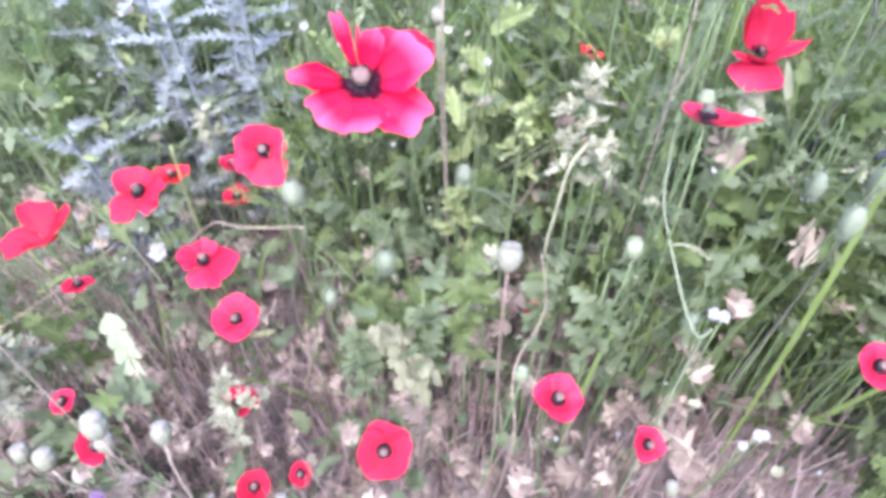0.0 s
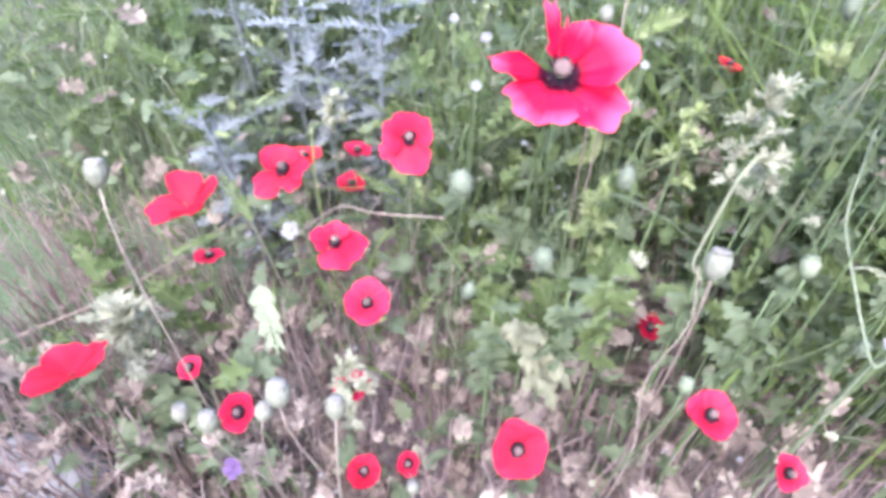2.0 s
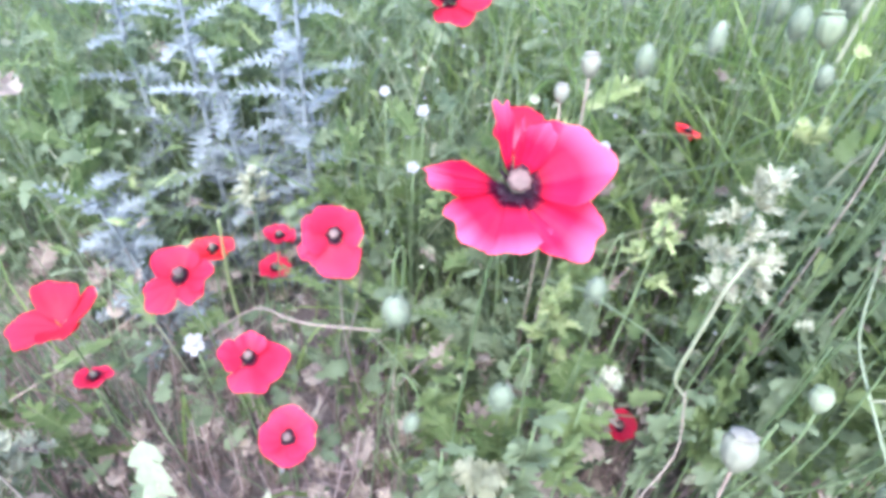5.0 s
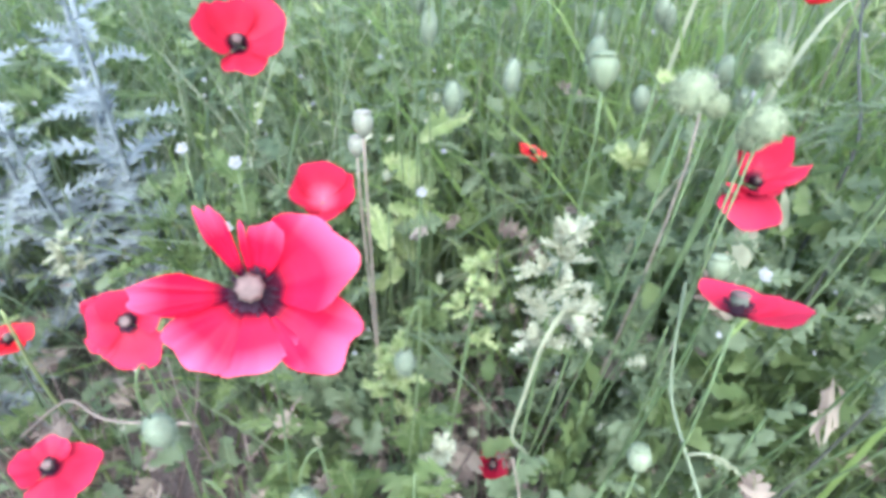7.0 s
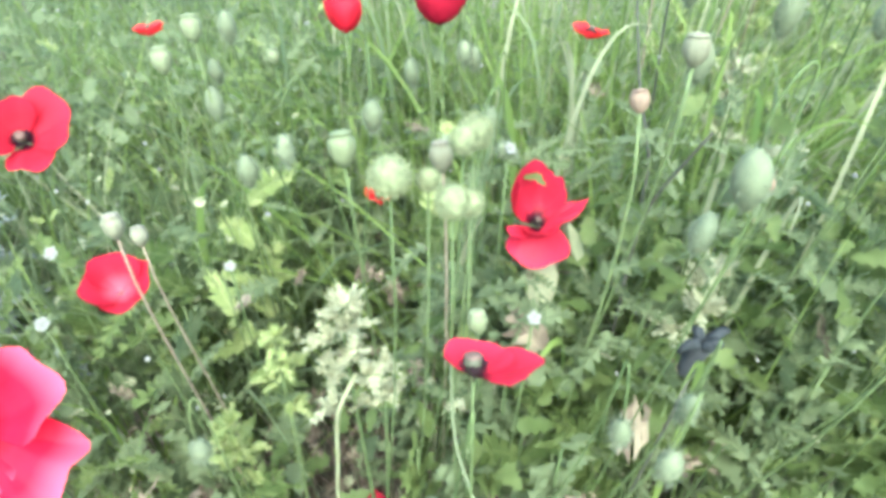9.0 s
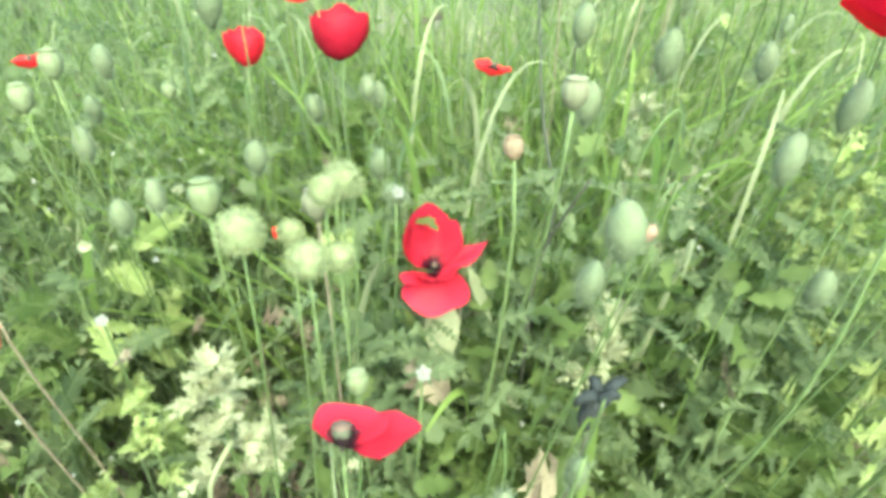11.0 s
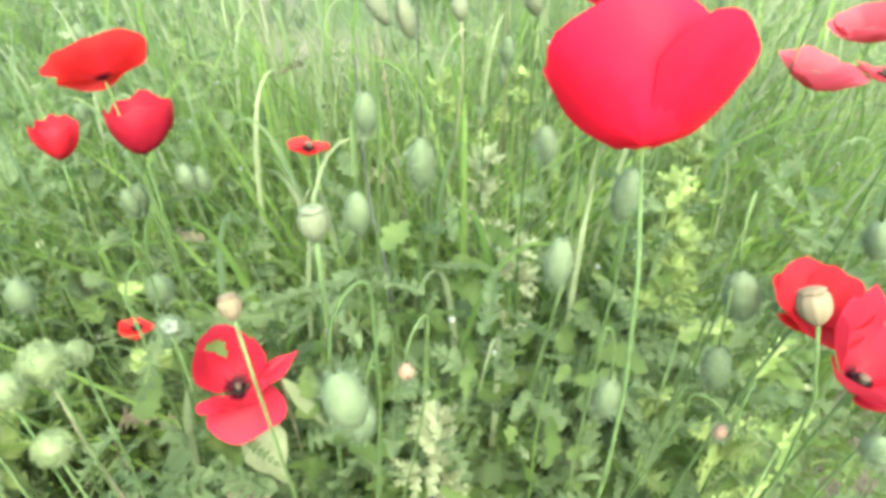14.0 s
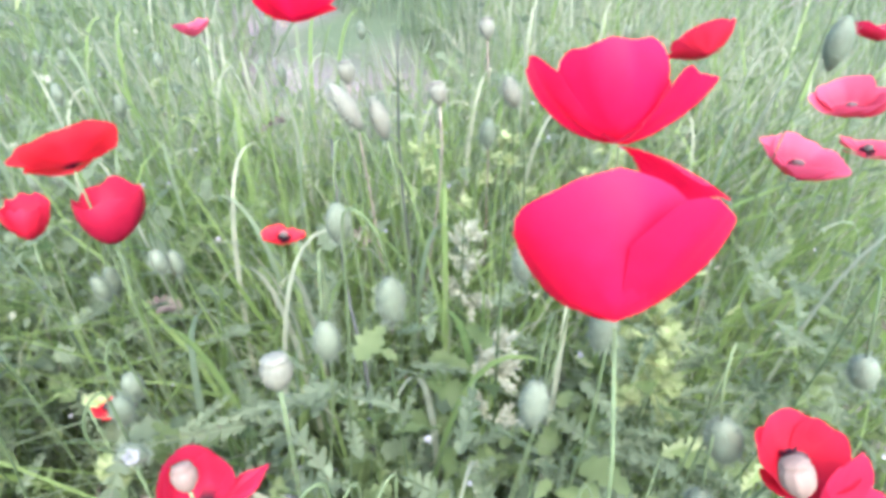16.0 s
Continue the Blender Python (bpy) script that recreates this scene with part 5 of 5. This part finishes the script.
def scatter(count, far_share):
    """Feet of plants: dense where the flowers stand, thinning out over the meadow around."""
    n = int(count * far_share)
    mid = n // 2
    m = count - n
    x = np.concatenate([rng.uniform(-0.95, 1.3, m) + rng.normal(size=m) * 0.06, rng.uniform(-1.8, 2.8, mid), 0.6 + rng.normal(size=n - mid) * 3.2])
    y = np.concatenate([0.12 + 1.4 * rng.random(m) + rng.normal(size=m) * 0.02, 0.15 + 2.9 * rng.random(mid), 0.3 + np.abs(rng.normal(size=n - mid)) * 3.4])
    inner = (np.arange(count) >= m) & (x > -0.95) & (x < 1.3) & (y < 1.4)
    keep = ~inner & (y > 0.12) & (~bare(x, y) | (rng.random(count) < 0.06))
    return x[keep], y[keep]


def joined(name, label, category, material, V, F, smooth=False):
    tagged(new(name, mesh_of(name, V.tolist(), F, material, smooth=smooth)), label, category, kind="stuff")


def blades(feet, tips, width, bend):
    """Tapered grass blades, five segments each."""
    n = len(feet)
    d = tips - feet
    side = np.cross(d, np.column_stack([rng.uniform(-1, 1, n), rng.uniform(-1, 1, n), np.full(n, 0.1)]))
    side *= (width * 0.5 / np.maximum(1e-9, np.linalg.norm(side, axis=1)))[:, None]
    rows = []
    for i in range(5):
        s = i / 5
        p = feet + d * s + bend * (s - s * s)
        w = side * (1 - s ** 2.2) * (0.75 + 0.5 * min(1, s * 3))
        rows += [p - w, p + w]
    rows.append(tips)
    V = np.stack(rows, axis=1).reshape(-1, 3)
    F = []
    for k in range(n):
        b = k * 11
        F += [(b, b + 1, b + 3, b + 2), (b + 2, b + 3, b + 5, b + 4), (b + 4, b + 5, b + 7, b + 6), (b + 6, b + 7, b + 9, b + 8), (b + 8, b + 9, b + 10)]
    return V, F


def grow_grass(count, tall, thin, seed, wanted, far_share=0.4, box=None):
    x, y = scatter(count, far_share)
    if box:
        x, y = rng.uniform(*box[:2], count), rng.uniform(*box[2:], count)
    leafy_side = ss(0.12, 0.25, x) * (1 - ss(0.5, 0.68, y))
    thick = rng.random(len(x)) > 0.6 * leafy_side
    x, y = x[thick], y[thick]
    keep = (rng.random(len(x)) > dryness(x, y) * 0.9) & (1.5 * patchy(x, y, 9, seed) + rng.normal(size=len(x)) * 0.45 > wanted)
    x, y = x[keep], y[keep]
    n = len(x)
    top = canopy(x, y) - GROUND
    h = top * rng.uniform(0.4, tall, n)
    lean = np.clip(rng.normal(size=(n, 2)), -1.5, 1.5) * 0.17 * (h / 0.4)[:, None]
    feet = np.column_stack([x, y, np.full(n, GROUND - 0.01)])
    tips = np.column_stack([x + lean[:, 0], y + lean[:, 1], GROUND + h])
    bend = np.column_stack([np.clip(rng.normal(size=n), -1.5, 1.5) * 0.12, np.clip(rng.normal(size=n), -1.5, 1.5) * 0.12, rng.uniform(0, 0.35, n)]) * (h / 0.4)[:, None]
    ok = ~(shades(tips) | shades((feet + tips * 3) / 4 + bend * 0.19) | shades((feet + tips) / 2 + bend * 0.25))
    over = tips[:, 2] - canopy(tips[:, 0], tips[:, 1]) > 0.07
    middle = (feet + tips) / 2 + bend * 0.25
    ok &= ~over & (middle[:, 2] - canopy(middle[:, 0], middle[:, 1]) < 0.03)
    far = 1 + 0.6 * (y[ok] > 1.6)
    return blades(feet[ok], tips[ok], rng.uniform(0.0015, thin, ok.sum()) * far, bend[ok])


def leaf_bank(kinds, lobes, ratio, teeth, seed, rounded=False):
    """Leaves of unit length along x, with their top up, to be turned and scaled."""
    local = np.random.default_rng(seed)
    bank = []
    for _ in range(kinds):
        if rounded:
            v, f = round_leaf((0, 0, 0), (1, 0, 0), 1.0, local.uniform(*ratio), lobes, local, local.uniform(-0.1, 0.7), fine=False)
        else:
            v, f = lobed_leaf((0, 0, 0), (1, 0, 0), 1.0, local.uniform(*ratio), lobes, local, local.uniform(-0.1, 0.7), teeth)
        bank.append((np.array(v), f))
    return bank


def place_leaves(bank, points, ways, lengths):
    V, F, k = [], [], 0
    roll = rng.normal(size=len(points)) * 0.6
    for p, w, L, r in zip(points, ways, lengths, roll):
        v, f = bank[rng.integers(len(bank))]
        w = w / np.linalg.norm(w)
        side = np.cross((0, 0, 1), w)
        side /= max(1e-6, np.linalg.norm(side))
        up = np.cross(w, side)
        side, up = side * math.cos(r) + up * math.sin(r), up * math.cos(r) - side * math.sin(r)
        V.append(p + (v @ np.stack([w, side, up])) * L)
        F += [tuple(i + k for i in q) for q in f]
        k += len(v)
    return np.concatenate(V), F


def grow_leaves(count, bank, sizes, seed, wanted, dry_limit=0.95, far_share=0.25, dry_side=False, low=False, rise=0.0, box=None):
    x, y = scatter(count, far_share)
    if box:
        x, y = rng.uniform(*box[:2], count), rng.uniform(*box[2:], count)
    dry = dryness(x, y)
    keep = (rng.random(len(x)) < 0.02 + dry) if dry_side else (rng.random(len(x)) > dry * dry_limit)
    keep &= 1.3 * patchy(x, y, 10, seed) + rng.normal(size=len(x)) * 0.5 > wanted
    if not dry_side:
        keep &= rng.random(len(x)) > 0.55 * ss(0.2, 0.4, x) * ss(0.42, 0.6, y)
    x, y = x[keep], y[keep]
    n = len(x)
    share = rng.random(n) ** 2 * 0.8 if (dry_side or low) else rng.beta(2.0, 1.6, n) * (0.97 - 0.03 * ss(0.1, 0.45, x))
    if box:
        share = rng.uniform(0.62, 1.03, n)
    p = np.column_stack([x, y, GROUND + 0.008 + (canopy(x, y) - GROUND) * share])
    p[:, 2] += rise * rng.random(n)
    a = rng.uniform(0, 6.28, n)
    ways = np.column_stack([np.cos(a), np.sin(a), rng.uniform(-0.2, 1.1, n)])
    ways /= np.linalg.norm(ways, axis=1)[:, None]
    L = rng.uniform(*sizes, n) * (1 + 0.7 * (y > 1.6))
    ok = ~(shades(p) | shades(p + ways * L[:, None]) | shades(p + ways * L[:, None] * 0.5))
    return place_leaves(bank, p[ok], ways[ok], L[ok])


def grow_stalks(count, dry_side, far_share=0.3, thick=(0.0006, 0.0016), box=None):
    x, y = scatter(count, far_share)
    if box:
        x, y = rng.uniform(*box[:2], count), rng.uniform(*box[2:], count)
    dry = dryness(x, y)
    keep = rng.random(len(x)) < (0.15 + dry if dry_side else (1.0 - dry) * (1 - 0.6 * ss(0.12, 0.25, x) * (1 - ss(0.5, 0.68, y))))
    x, y = x[keep], y[keep]
    n = len(x)
    h = (canopy(x, y) - GROUND) * rng.uniform(0.35, 1.08, n) + 0.03
    lean = rng.normal(size=(n, 2)) * (0.5 if dry_side else 0.13) * h[:, None]
    foot = np.column_stack([x, y, np.full(n, GROUND - 0.01)])
    tip = np.column_stack([x + lean[:, 0], y + lean[:, 1], GROUND + h * (rng.uniform(0.15, 1, n) if dry_side else 1)])
    mid = (foot + tip) / 2 + rng.normal(size=(n, 3)) * (0.04 if dry_side else 0.015)
    ok = ~(shades(tip) | shades((foot + tip + 2 * mid) / 4) | shades((foot + tip * 3) / 4)) & (tip[:, 2] < canopy(tip[:, 0], tip[:, 1]) + 0.06) & (np.hypot(lean[:, 0], lean[:, 1]) < 0.16)
    V, F, k = [], [], 0
    t = np.linspace(0, 1, 6)[:, None]
    for f0, m, e in zip(foot[ok], mid[ok], tip[ok]):
        r = rng.uniform(*thick)
        v, f = tube(f0 * (1 - t) ** 2 + 2 * m * t * (1 - t) + e * t * t, np.linspace(r, r * 0.6, 6), 3)
        V.append(np.array(v))
        F += [tuple(i + k for i in q) for q in f]
        k += len(v)
    return np.concatenate(V), F


def grow_upright(count):
    """Dead stalks that still stand on the dry edge, some with a side twig."""
    x, y = rng.uniform(-0.85, 0.5, count), rng.uniform(0.2, 0.75, count)
    keep = rng.random(count) < dryness(x, y)
    x, y = x[keep], y[keep]
    n = len(x)
    h = rng.uniform(0.08, 0.24, n)
    foot = np.column_stack([x, y, np.full(n, GROUND - 0.01)])
    tip = foot + np.column_stack([rng.normal(size=n) * 0.12 * h, rng.normal(size=n) * 0.12 * h, h])
    ok = ~(shades(tip) | shades((foot + tip * 2) / 3) | shades((foot + tip) / 2))
    V, F, k = [], [], 0
    t = np.linspace(0, 1, 5)[:, None]
    for f0, e in zip(foot[ok], tip[ok]):
        r = rng.uniform(0.0009, 0.002)
        rows = [(f0 * (1 - t) + e * t + rng.normal(size=3) * 0.012 * t * (1 - t), r)]
        for _ in range(rng.integers(0, 3)):
            b = f0 + (e - f0) * rng.uniform(0.4, 0.9)
            rows.append((b + (rng.normal(size=3) * 0.014 + np.array((0, 0, 0.02))) * t, r * 0.6))
        for pts, rad in rows:
            v, f = tube(pts, np.linspace(rad, rad * 0.5, 5), 4)
            V.append(np.array(v))
            F += [tuple(i + k for i in q) for q in f]
            k += len(v)
    return np.concatenate(V), F


def specks(count):
    """Tiny pale blossoms on the herbs."""
    x, y = scatter(count, 0.3)
    p = np.column_stack([x, y, GROUND + (canopy(x, y) - GROUND) * rng.uniform(0.6, 1.05, len(x))])
    p = p[~shades(p)]
    V, F = [], []
    for q in p:
        r = rng.uniform(0.0012, 0.0036)
        axes = basis((rng.normal() * 0.4, -0.5, 0.8))
        k = len(V)
        V += [q + axes[2] * r * 0.3] + [q + (axes[0] * math.cos(j * 1.047) + axes[1] * math.sin(j * 1.047)) * r * (1.0 if j % 2 else 0.75) for j in range(6)]
        F += [(k, k + 1 + j, k + 1 + (j + 1) % 6) for j in range(6)]
    return np.array(V), F


# more nodding buds further in
def scatter_buds(count):
    made = [nodding_bud((0, 0, GROUND + t), L, w, BUD, 240 + k) for k, (t, L, w) in enumerate([(0.50, 0.028, 0.017), (0.56, 0.026, 0.016), (0.62, 0.03, 0.017), (0.45, 0.024, 0.015)])]
    local = np.random.default_rng(78)
    used = 0
    while used < count:
        x, y = local.uniform(0.1, 1.5), local.uniform(0.72, 1.9)
        if abs(x - 0.27) < 0.12 and abs(y - 0.8) < 0.15:
            continue
        m = pose(x, y, soil_height(x, y) - 0.005, 0, 0, local.uniform(0, 360))
        if used < 4:
            made[used].matrix_basis = m
        else:
            copy_thing(made[int(local.integers(4))], m)
        used += 1


scatter_buds(48)


def scatter_tufts(count):
    made = [grass_tuft((0, 0), 22, t, (0, 0), label, m, 880 + k) for k, (t, m, label) in enumerate([
        (0.40, M_GRASS, "tuft of green grass with bending blades"), (0.50, M_GREYGRASS, "tuft of grey-green grass with thin blades"),
        (0.58, M_GRASS, "tuft of green grass with bending blades"), (0.62, M_GREYGRASS, "tuft of tall grey-green grass with thin blades")])]
    local = np.random.default_rng(79)
    used = 0
    for _ in range(3000):
        x, y = local.uniform(-0.8, 1.6), local.uniform(0.4, 1.9)
        room = float(canopy(x, y)) - GROUND
        k = int(np.argmin([abs(room * local.uniform(0.85, 1.05) - t * 0.95) for t in (0.40, 0.50, 0.58, 0.62)]))
        top = GROUND + (0.40, 0.50, 0.58, 0.62)[k]
        if room < 0.3 or (x > 0.12 and y < 0.78) or local.random() < dryness(np.array([x]), np.array([y]))[0] or bare(x, y) or shades(np.array([(x, y, top), (x, y, top - 0.08), (x, y, top - 0.16)]), 1.6).any():
            continue
        m = pose(x, y, soil_height(x, y) - 0.005, 0, 0, local.uniform(0, 360))
        if used < 4:
            made[used].matrix_basis = m
        else:
            copy_thing(made[k], m)
        used += 1
        if used >= count:
            break


scatter_tufts(75)


def scatter_arches(count):
    base = [o for o in bpy.data.objects if o.name.startswith("arching_grass")][:6]
    local = np.random.default_rng(80)
    used = 0
    for _ in range(3000):
        x, y = local.uniform(0.12, 1.2), local.uniform(0.45, 1.5)
        k = int(local.integers(len(base)))
        top = float(max(v.co.z for v in base[k].data.vertices))
        room = float(canopy(x, y)) - GROUND
        if abs(room * local.uniform(0.9, 1.15) - top) > 0.06 or shades(np.array([(x, y, GROUND + top), (x, y, GROUND + top * 0.85)]), 1.6).any():
            continue
        copy_thing(base[k], pose(x, y, soil_height(x, y) - 0.005, 0, 0, local.uniform(0, 360)))
        used += 1
        if used >= count:
            break


scatter_arches(130)


# leafy herbs that stand singly
def scatter_herbs(count, box=(-0.7, 0.7, 0.3, 1.3), seed=77, given=None):
    made = given or [feather_plant((0, 0, GROUND + t), 0.2, m, label, 650 + k, 8, ln) for k, (t, m, label, ln) in enumerate([
        (0.22, M_LEAF, "deep green herb with lobed leaves", 0.06), (0.30, M_GREYLEAF, "grey-green herb with feather-cut leaves", 0.07),
        (0.40, M_GREYLEAF, "tall grey-green herb with feather-cut leaves", 0.075), (0.46, M_LEAF, "tall green herb with lobed leaves", 0.07)])]
    local = np.random.default_rng(seed)
    used = 0
    for _ in range(4000):
        x, y = local.uniform(*box[:2]), local.uniform(*box[2:])
        room = float(canopy(x, y)) - GROUND
        k = int(np.argmin([abs(room * local.uniform(0.7, 1.0) - h) for h in (0.22, 0.30, 0.40, 0.46)]))
        top = GROUND + (0.22, 0.30, 0.40, 0.46)[k]
        if local.random() < dryness(np.array([x]), np.array([y]))[0] or shades(np.array([(x, y, top), (x, y, top - 0.05)]), 2.0).any():
            continue
        m = pose(x, y, soil_height(x, y) - 0.005, 0, 0, local.uniform(0, 360))
        if used < 4 and not given:
            made[used].matrix_basis = m
        else:
            copy_thing(made[k], m)
        used += 1
        if used >= count:
            break
    return made


HERBS = scatter_herbs(150)
scatter_herbs(40, (0.18, 0.75, 0.34, 0.75), 81, HERBS)
SOFT_HERBS = [feather_plant((0.2 + 0.1 * k, 0.62, GROUND + t), 0.2, m, label, 670 + k, 16, 0.032, 0.55, 5) for k, (t, m, label) in enumerate([
    (0.22, M_LEAF, "low green herb with soft rounded lobed leaves"), (0.30, M_GREYLEAF, "grey-green herb with soft rounded lobed leaves"),
    (0.40, M_LEAF, "green herb with soft rounded lobed leaves"), (0.46, M_GREYLEAF, "tall grey-green herb with soft rounded lobed leaves")])]
scatter_herbs(55, (0.15, 0.70, 0.32, 0.62), 82, SOFT_HERBS)
scatter_herbs(25, (-0.15, 0.3, 0.38, 0.8), 83, SOFT_HERBS)

FEATHER = leaf_bank(24, 6, (0.13, 0.26), 0.36, 1)
BROAD = leaf_bank(16, 4, (0.45, 0.7), 0.48, 2)
SOFT = leaf_bank(20, 4, (0.28, 0.46), 0.48, 3, True)
joined("grass", "bright green wild grass blades", "grass", M_GRASS, *grow_grass(15500, 1.08, 0.005, 11, 0.0, 0.52))
joined("grass_blades", "grey-green thin wild grass blades", "grass", M_GREYGRASS, *grow_grass(21000, 1.12, 0.0032, 12, -0.3, 0.52))
joined("pale_grass", "pale yellowish dry and flowering grass blades", "grass", M_PALE, *grow_grass(6000, 1.15, 0.003, 13, 0.2, 0.35))
# Extra pale blades far right: bright haze there is put into the grass colour.
joined("light_grass", "yellowish green grass further into the field, paled for bright haze", "grass", M_PALE, *grow_grass(6000, 1.15, 0.004, 14, -0.5, box=(0.42, 2.0, 0.6, 2.2)))
joined("broad_grass", "broad bright green grass blades among the herbs", "grass", M_GRASS, *grow_grass(3600, 1.12, 0.0075, 15, -0.6, box=(0.22, 1.3, 0.45, 1.3)))
joined("foliage", "green feather-cut leaves of wild herbs", "foliage", M_LEAF, *grow_leaves(6000, FEATHER, (0.03, 0.075), 21, -0.2))
joined("grey_foliage", "grey-green feather-cut leaves of wild herbs", "foliage", M_GREYLEAF, *grow_leaves(9500, FEATHER, (0.02, 0.06), 22, -0.4))
joined("broad_foliage", "grey-green broad leaves low among the herbs", "foliage", M_GREYLEAF, *grow_leaves(13000, SOFT, (0.012, 0.036), 23, -0.3), smooth=True)
joined("top_foliage", "soft grey-green feathery leaves over the herbs", "foliage", M_GREYLEAF, *grow_leaves(1300, FEATHER, (0.022, 0.05), 29, -1.2, box=(0.14, 0.75, 0.3, 0.6)))
joined("soft_foliage", "soft green lobed leaves over the herbs", "foliage", M_LEAF, *grow_leaves(800, SOFT, (0.013, 0.034), 30, -1.0, box=(0.0, 0.75, 0.3, 0.6)), smooth=True)
joined("yellow_foliage", "yellow-green small leaves among the herbs", "foliage", M_YELLOW, *grow_leaves(2600, FEATHER, (0.015, 0.045), 24, 0.2))
joined("green_stalks", "thin green stalks of wild herbs", "stalks", M_GREYGRASS, *grow_stalks(2400, False))
joined("herb_stems", "upright pale green stems of wild herbs", "stems", M_STEM, *grow_stalks(150, False, 0, (0.0009, 0.0018), (-0.15, 0.75, 0.34, 0.85)))
joined("straw", "dry brown straw and dead stalks", "straw", M_STRAW, *grow_stalks(7500, True, 0.2))
joined("upright_straw", "upright pale dead stalks of last year's herbs", "straw", M_STRAW, *grow_upright(1500))
joined("dry_leaves", "crumpled beige dead leaves", "dry leaves", M_DRYLEAF, *grow_leaves(7500, BROAD, (0.01, 0.04), 25, -0.6, dry_side=True))
joined("edge_leaves", "beige withered leaves on the standing dead stalks", "dry leaves", M_DRYLEAF, *grow_leaves(2600, BROAD, (0.012, 0.034), 27, -0.3, dry_side=True, rise=0.16, far_share=0.1))
joined("edge_foliage", "small grey-green leaves among the dead stalks", "foliage", M_GREYLEAF, *grow_leaves(2600, SOFT, (0.015, 0.042), 28, 0.0, dry_side=True, rise=0.15, far_share=0.1))
# Cream dead leaves; their pale colour also stands in for highlights on dry bits.
joined("pale_leaves", "small pale cream dead leaves and bracts", "dry leaves", M_CREAM, *grow_leaves(2000, BROAD, (0.005, 0.014), 26, -0.2, dry_limit=0.2))
joined("tiny_blossoms", "tiny whitish blossoms among the herbs", "blossoms", M_WHITE, *specks(700))


def grow_meadow(count):
    """Clumps of coarse grass over the open ground around the flowers."""
    cx, cy = 0.6 + rng.normal(size=count // 12) * 3.6, 1.6 + rng.normal(size=count // 12) * 3.6
    k = rng.integers(0, len(cx), count)
    x, y = cx[k] + rng.normal(size=count) * 0.07, cy[k] + rng.normal(size=count) * 0.07
    keep = ~((x > -1.5) & (x < 1.9) & (y > -0.8) & (y < 2.3)) & ~bare(x, y)
    x, y = x[keep], y[keep]
    n = len(x)
    tall = rng.uniform(0.12, 0.38, n)
    feet = np.column_stack([x, y, [soil_height(a, b) - 0.01 for a, b in zip(x, y)]])
    out = rng.normal(size=(n, 2)) * 0.3 * tall[:, None]
    tips = feet + np.column_stack([out, tall])
    return blades(feet, tips, rng.uniform(0.006, 0.014, n), np.column_stack([out * 0.3, tall * 0.4]))


joined("meadow_grass", "clumps of coarse grey-green meadow grass", "grass", M_GREYGRASS, *grow_meadow(22000))
